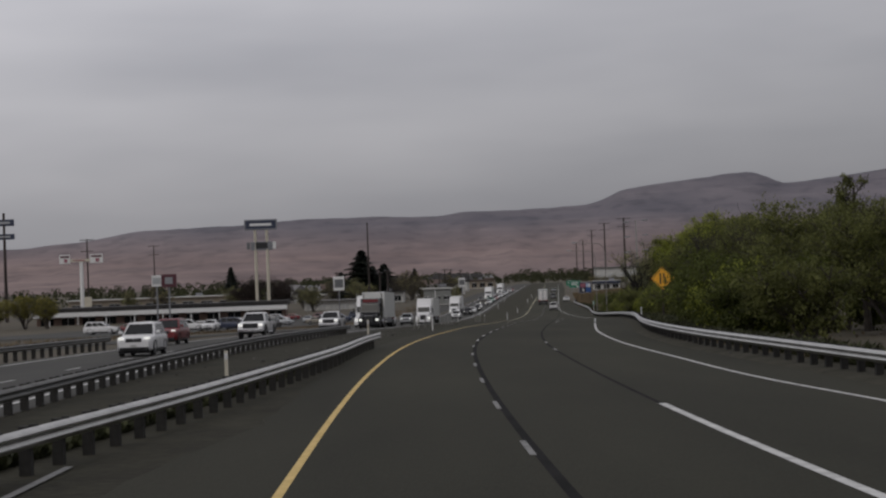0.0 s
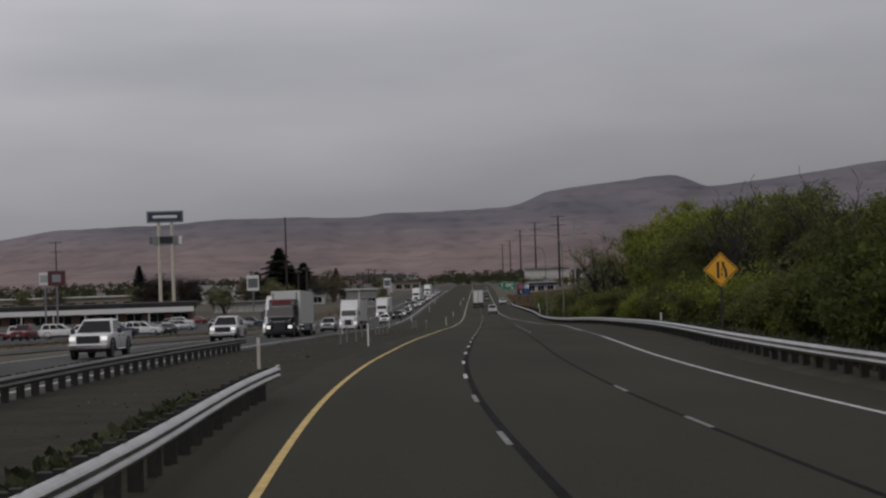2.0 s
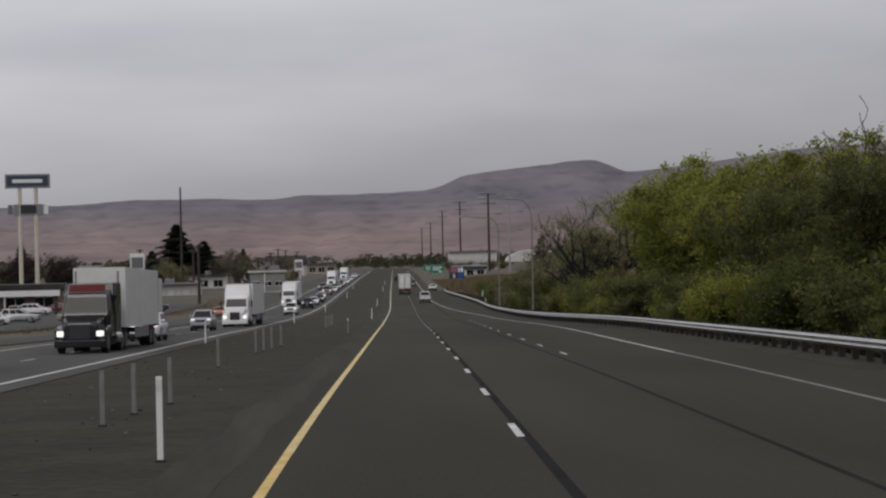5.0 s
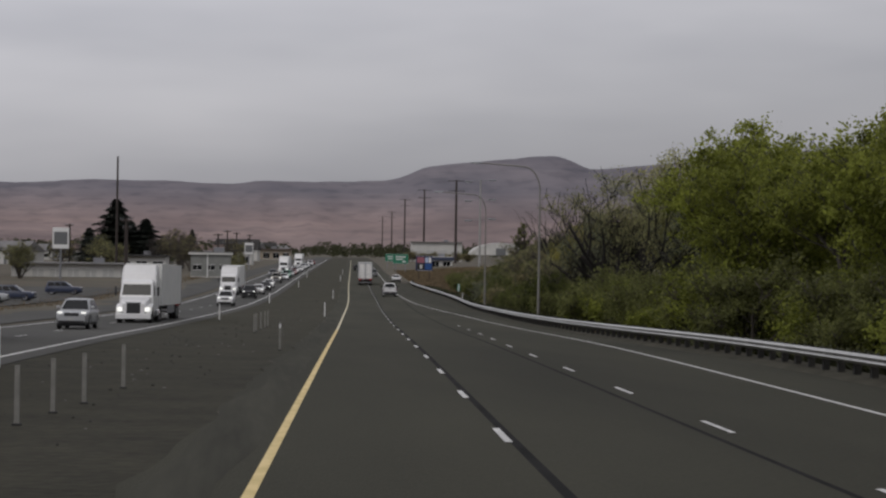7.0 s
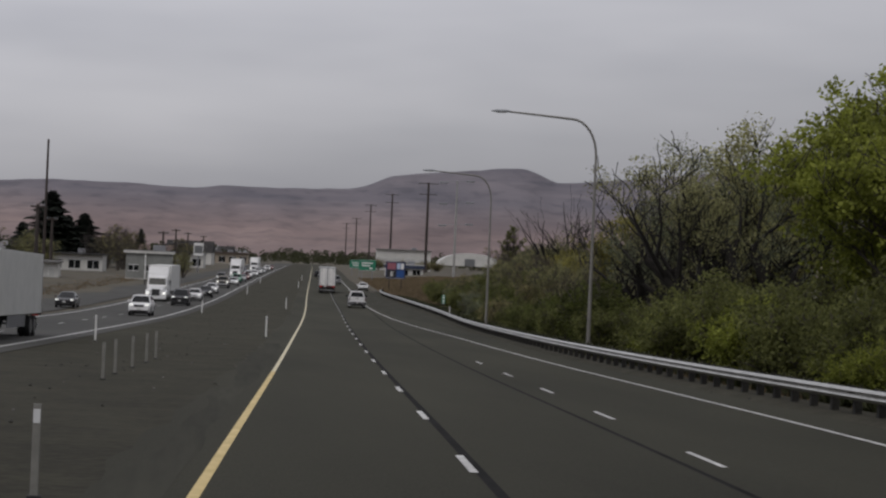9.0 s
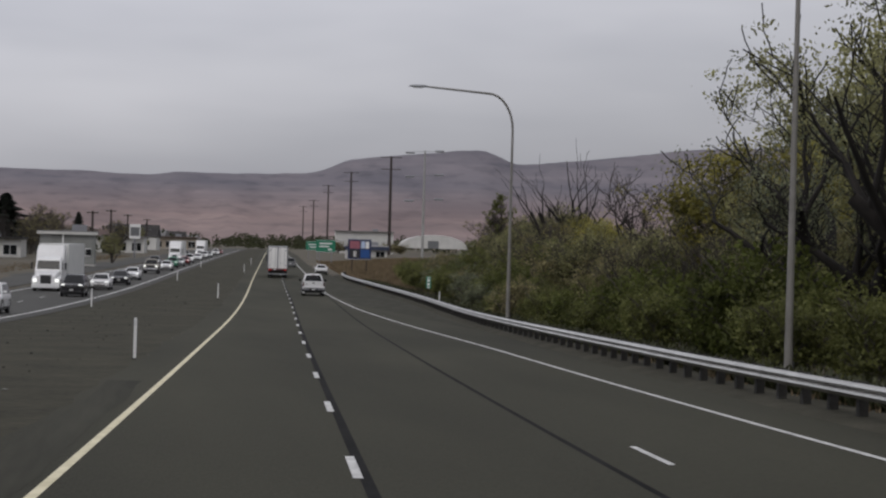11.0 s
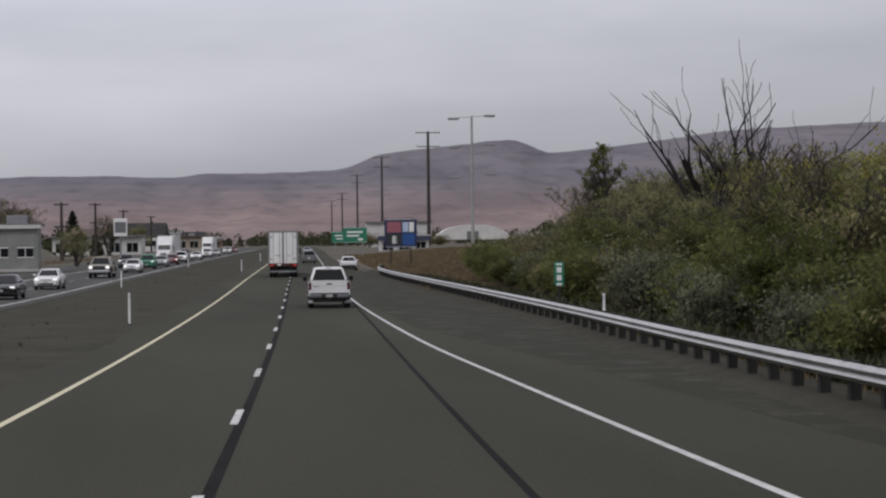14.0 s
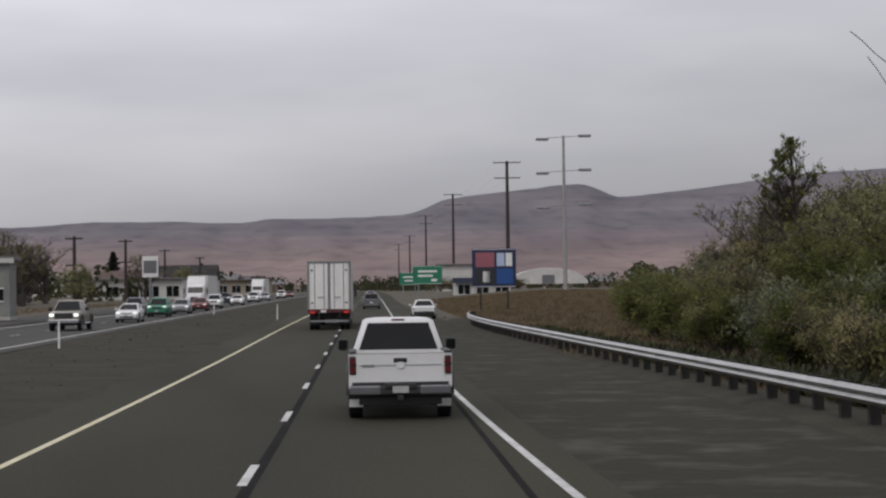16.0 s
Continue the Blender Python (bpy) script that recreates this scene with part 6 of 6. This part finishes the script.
def far_woods():
    """The blurred belt of trees between the town and the foot of the hills."""
    rng = random.Random(9)
    verts, faces = [], []
    for i in range(900):
        y = 760 + 1500 * rng.random() ** 1.4
        gap = 22 + (y - 760) * 0.012
        off = rng.choice((-1, -1, 1)) * (gap + 18 + abs(rng.gauss(0, 0.16)) * y)
        if i > 620:
            # past the bend the belt closes across the line of the road
            y, off = rng.uniform(1325, 2100), rng.gauss(0, 110)
        x = lane_x(min(y, 1400)) + off
        if y < 1330 and 134 < 20 + (x - 20) * 960 / (y - 340) < 190:
            continue
        h = rng.uniform(3.5, 8.5) * (1 + 0.25 * (y > 1500))
        w = h * rng.uniform(0.4, 0.75)
        base = Vector((lane_x(min(y, 1400)) + off + (y > 1400) * (y - 1400) * 0.06, y, level(min(y, 1500))))
        for k in range(60):
            a, u = rng.uniform(0, 2 * math.pi), rng.random()
            r = w * math.sin(math.pi * min(0.97, 0.12 + 0.86 * u)) ** 0.6 * math.sqrt(rng.random())
            c = base + Vector((r * math.cos(a), r * math.sin(a), h * u))
            d = Vector((rng.uniform(-1, 1), rng.uniform(-0.3, 0.3), rng.uniform(-1, 1))).normalized()
            e = d.cross(Vector((rng.uniform(-0.3, 0.3), 1, rng.uniform(-0.3, 0.3)))).normalized()
            s = rng.uniform(0.35, 0.8)
            b = len(verts)
            verts += [c - d * s, c + e * s * 0.7, c + d * s, c - e * s * 0.7]
            faces.append((b, b + 1, b + 2, b + 3))
    ob = mesh_part("far_trees", (verts, faces), M_WEED, None)
    return tagged(ob, "dim belt of trees at the foot of the hills", "trees", kind="stuff")


far_woods()
for x, y, h in ((80, 1004, 5.4), (85, 1000, 4.6), (90, 1003, 5.0), (95, 999, 4.4), (100, 1002, 5.2), (105, 1005, 4.8)):
    o = copy_thing(BUSHES["brown"], Matrix())
    o.matrix_basis = Matrix.Translation((x, y, level(y) - 0.1)) @ pose(0, 0, 0, 0, 0, x * 31) @ Matrix.Diagonal((1.5, 1.5, h / 4.2, 1))
    tagged(o, "tall brown hedge bush in front of the warehouse", group="hedge before the warehouse")


def litter():
    """Pale chips and scraps that lie in the median."""
    rng = random.Random(88)
    verts, faces = [], []
    for i in range(90):
        c = spot(rng.uniform(70, 330), rng.uniform(-11.2, -6.4), 0.0)
        s = rng.uniform(0.02, 0.06)
        b = len(verts)
        verts += [c + Vector((dx * s * rng.uniform(0.6, 1.5), dy * s * rng.uniform(0.6, 1.5), dz * s * rng.uniform(0.3, 0.7))) for dx, dy, dz in ((1, 0, 0), (0, 1, 0), (-1, 0, 0), (0, -1, 0), (0, 0, 1), (0, 0, -1))]
        faces += [(b + p, b + q, b + r) for p, q, r in ((0, 1, 4), (1, 2, 4), (2, 3, 4), (3, 0, 4), (1, 0, 5), (2, 1, 5), (3, 2, 5), (0, 3, 5))]
    return tagged(mesh_part("litter", (verts, faces), M_CHIP, None), "pale chips and scraps scattered in the median", "litter", kind="stuff")


litter()


def verge_grass():
    """Dry tufts along the verges, in the median and on the bank past the end of the rail."""
    rng = random.Random(21)
    verts, faces = [], []
    for i in range(62000):
        y = rng.uniform(60, 720) if i < 17000 else rng.uniform(470, 720)
        if i > 17000:
            off = 9.0 + rng.uniform(0, 30)
        elif rng.random() < 0.7:
            off = RIGHT_RAIL(min(y, 536)) + 0.9 + abs(rng.gauss(0, 9 if y > 470 else 3.5))
        else:
            off = -34.0 - abs(rng.gauss(0, 3))
        c = spot(y, off, rise(y, off) if (off > 12 or off < -14) else -0.02)
        h = rng.uniform(0.10, 0.34) if off > 0 else rng.uniform(0.08, 0.25)
        for k in range(3):
            a = rng.uniform(0, 2 * math.pi)
            d = Vector((math.cos(a), math.sin(a), 0))
            e = Vector((rng.gauss(0, 0.12), rng.gauss(0, 0.12), 0))
            t = Vector((rng.uniform(-0.3, 0.3), rng.uniform(-0.3, 0.3), 1)) * h
            b = len(verts)
            verts += [c + e - d * 0.04, c + e + d * 0.04, c + e + t + d * 0.02]
            faces.append((b, b + 1, b + 2))
    return tagged(mesh_part("dry_grass", (verts, faces), M_GRASS, None), "dry yellow-brown grass tufts along the verges", "grass", kind="stuff")


verge_grass()


def debris():
    """Loose stones and scraps in the gravel median and along the shoulder."""
    rng = random.Random(8)
    verts, faces = [], []
    for i in range(900):
        y = rng.uniform(60, 620)
        off = rng.uniform(-12.6, -6.6) if rng.random() < 0.8 else RIGHT_RAIL(min(y, 536)) - rng.uniform(0.1, 0.7)
        s = rng.uniform(0.02, 0.06) * (2.4 if rng.random() < 0.04 else 1)
        c = spot(y, off, s * 0.35 - 0.02)
        b = len(verts)
        verts += [c + Vector((dx * s * rng.uniform(0.6, 1.3), dy * s * rng.uniform(0.6, 1.3), dz * s * rng.uniform(0.4, 0.8))) for dx, dy, dz in ((1, 0, 0), (0, 1, 0), (-1, 0, 0), (0, -1, 0), (0, 0, 1), (0, 0, -1))]
        faces += [(b + p, b + q, b + r) for p, q, r in ((0, 1, 4), (1, 2, 4), (2, 3, 4), (3, 0, 4), (1, 0, 5), (2, 1, 5), (3, 2, 5), (0, 3, 5))]
    return tagged(mesh_part("stones", (verts, faces), M_STONE, None), "loose stones scattered over the gravel median", "stones", kind="stuff")


debris()


def rank_weeds():
    """Dense dark weeds just behind the guard rails."""
    rng = random.Random(14)
    verts, faces = [], []
    for i in range(36000):
        if i % 6 == 1:
            y = rng.uniform(-20, 95)
            off = MEDIAN_RAIL(y) - 0.9 - abs(rng.gauss(0, 0.35))
            up, tall = -0.02, rng.uniform(0.2, 0.5)
        elif i % 6:
            y = rng.uniform(20, 500)
            off = RIGHT_RAIL(y) + 1.25 + abs(rng.gauss(0, 0.8))
            up, tall = 0.08 - 0.12 * max(0, off - RIGHT_RAIL(y) - 1), rng.uniform(0.35, 0.95)
        else:
            y = rng.uniform(-20, 97)
            off = MEDIAN_RAIL(y) - 0.9 - abs(rng.gauss(0, 0.45))
            up, tall = -0.02, rng.uniform(0.12, 0.42)
        c = spot(y, off, up)
        for k in range(3):
            a = rng.uniform(0, 2 * math.pi)
            d = Vector((math.cos(a), math.sin(a), 0)) * 0.07
            t = Vector((rng.uniform(-0.9, 0.9), rng.uniform(-0.9, 0.9), 1)) * tall * rng.uniform(0.35, 0.8)
            b = len(verts)
            verts += [c - d, c + d, c + t * 0.6 + d * 1.4, c + t, c + t * 0.6 - d * 1.4]
            faces.append((b, b + 1, b + 2, b + 3, b + 4))
    return tagged(mesh_part("weeds", (verts, faces), M_WEED, None), "dark rank weeds growing behind the guard rails", "weeds", kind="stuff")


rank_weeds()


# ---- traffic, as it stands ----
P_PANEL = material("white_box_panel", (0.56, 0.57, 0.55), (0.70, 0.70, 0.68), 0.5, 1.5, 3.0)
semi("white box trailer truck with swing doors and red tail lamps", P_WHITE, P_PANEL, M_DOORS, stand(520.5 + 7.8, -0.62), 15.6)
pickup("white crew-cab pickup truck with black flares in the lane", P_WHITE, stand(444 + 3.1, 2.26))
car("white sedan with dark rear window ahead in the merging lane", P_WHITE, False, False, stand(553, 5.9))
car("dark van far ahead in the lane", P_GREY, True, False, stand(614, 1.9))
car("dark grey car far ahead on the highway", P_BLACK, True, False, stand(700, -1.8))
car("pale car far ahead on the highway", P_SILVER, False, False, stand(780, 1.8))

# oncoming carriageway
ONCOMING = [
    ("suv", 98, -17.2, P_WHITE, "white oncoming car with lit headlamps"),
    ("pickup", 143, -18.2, P_WHITE, "white oncoming pickup truck beside the median rail"),
    ("pickup", 190, -18.4, P_WHITE, "white oncoming pickup truck with dark grille"),
    ("suv", 128, -21.6, P_RED, "dark red oncoming car with lit headlamps"),
    ("semi_red", 222, -16.9, P_BLACK, "dark oncoming truck with red board and grey trailer"),
    ("semi_w", 252, -20.6, P_WHITE, "white oncoming truck with a grey trailer"),
    ("suv", 238, -17.4, P_WHITE, "white oncoming van close to the median"),
    ("suv", 281, -18.6, P_SILVER, "silver oncoming car with lit headlamps"),
    ("semi_w2", 312, -17.6, P_WHITE, "white oncoming truck with a tall sleeper cab"),
    ("van", 383, -17.2, P_WHITE, "white oncoming van with lit headlamps"),
    ("suv", 426, -17.0, P_BLACK, "dark oncoming car with lit headlamps"),
    ("car", 380, -26.6, P_ORANGE, "orange car on the slip road"),
    ("car", 402, -25.8, P_BLACK, "dark car with bright lamps on the slip road"),
    ("semi_w", 452, -20.8, P_WHITE, "white oncoming truck with a pale trailer"),
    ("car", 450, -17.0, P_WHITE, "white oncoming sedan near the median"),
    ("car", 470, -16.8, P_BLACK, "black oncoming sedan with lit headlamps"),
    ("car", 493, -17.2, P_WHITE, "white oncoming sedan farther along"),
    ("pickup", 531, -17.4, P_TAN, "tan oncoming pickup truck with lit headlamps"),
    ("car", 556, -16.8, P_WHITE, "white oncoming sedan with dark grille"),
    ("suv", 590, -20.6, P_GREY, "grey oncoming car in the far lane"),
    ("suv", 580, -17.2, P_GREEN, "green oncoming car with lit headlamps"),
    ("car", 598, -17.0, P_SILVER, "silver oncoming sedan far off"),
    ("semi_w", 660, -20.4, P_WHITE, "white oncoming truck far off"),
    ("car", 618, -17.0, P_RED, "red oncoming sedan far off"),
    ("suv", 640, -17.2, P_WHITE, "white oncoming car far off"),
    ("car", 676, -17.0, P_WHITE, "white oncoming sedan far off by the signs"),
    ("suv", 700, -20.6, P_BLUE, "dark blue oncoming car far off"),
    ("van", 716, -17.2, P_WHITE, "white oncoming van far off"),
    ("car", 745, -17.0, P_SILVER, "silver oncoming car far off"),
    ("semi_w", 790, -20.4, P_WHITE, "white oncoming truck at the far bend"),
    ("suv", 810, -17.2, P_WHITE, "white oncoming car at the far bend"),
    ("car", 850, -17.2, P_RED, "red oncoming car at the far bend"),
]
for kind, y, off, mat, label in ONCOMING:
    m = stand(y, off, 0.0, 180)
    if kind == "pickup":
        pickup(label, mat, m)
    elif kind == "semi_red":
        semi(label, mat, P_PANEL, M_DOORS, m, 13.5, False, P_RED)
    elif kind.startswith("semi"):
        semi(label, mat, P_PANEL, M_DOORS, m, 15.6)
    else:
        car(label, mat, kind in ("suv", "van"), True, m)

# cars on the lot
rng = random.Random(3)
LOT = [P_WHITE, P_WHITE, P_SILVER, P_GREY, P_BLACK, P_BLUE, P_RED, P_TAN, P_WHITE]
for row, off in enumerate((-41.0, -48.5, -58.0)):
    for k in range(11):
        y = 246 + 17.5 * k + 6 * row + rng.uniform(-1.5, 1.5)
        if rng.random() < 0.22:
            continue
        tone = LOT[(k * 4 + row * 5 + rng.randrange(2)) % len(LOT)]
        c = car("%s car parked on the lot" % tone.name.replace("_car_paint", "").replace("_", " "), tone, (k + row) % 3 != 0, False, stand(y, off, 0.245, rng.choice((90, 270, 180)) + rng.uniform(-4, 4)), "parked_car")
        tagged(c, group="parked cars")

# the stock from which the repeats were taken is not part of the place
for src in [*TREES.values(), *BUSHES.values(), PINE, marker, marker_dull, marker_tall, marker_grey, stake]:
    for o in (*src.children_recursive, src):
        bpy.data.objects.remove(o)
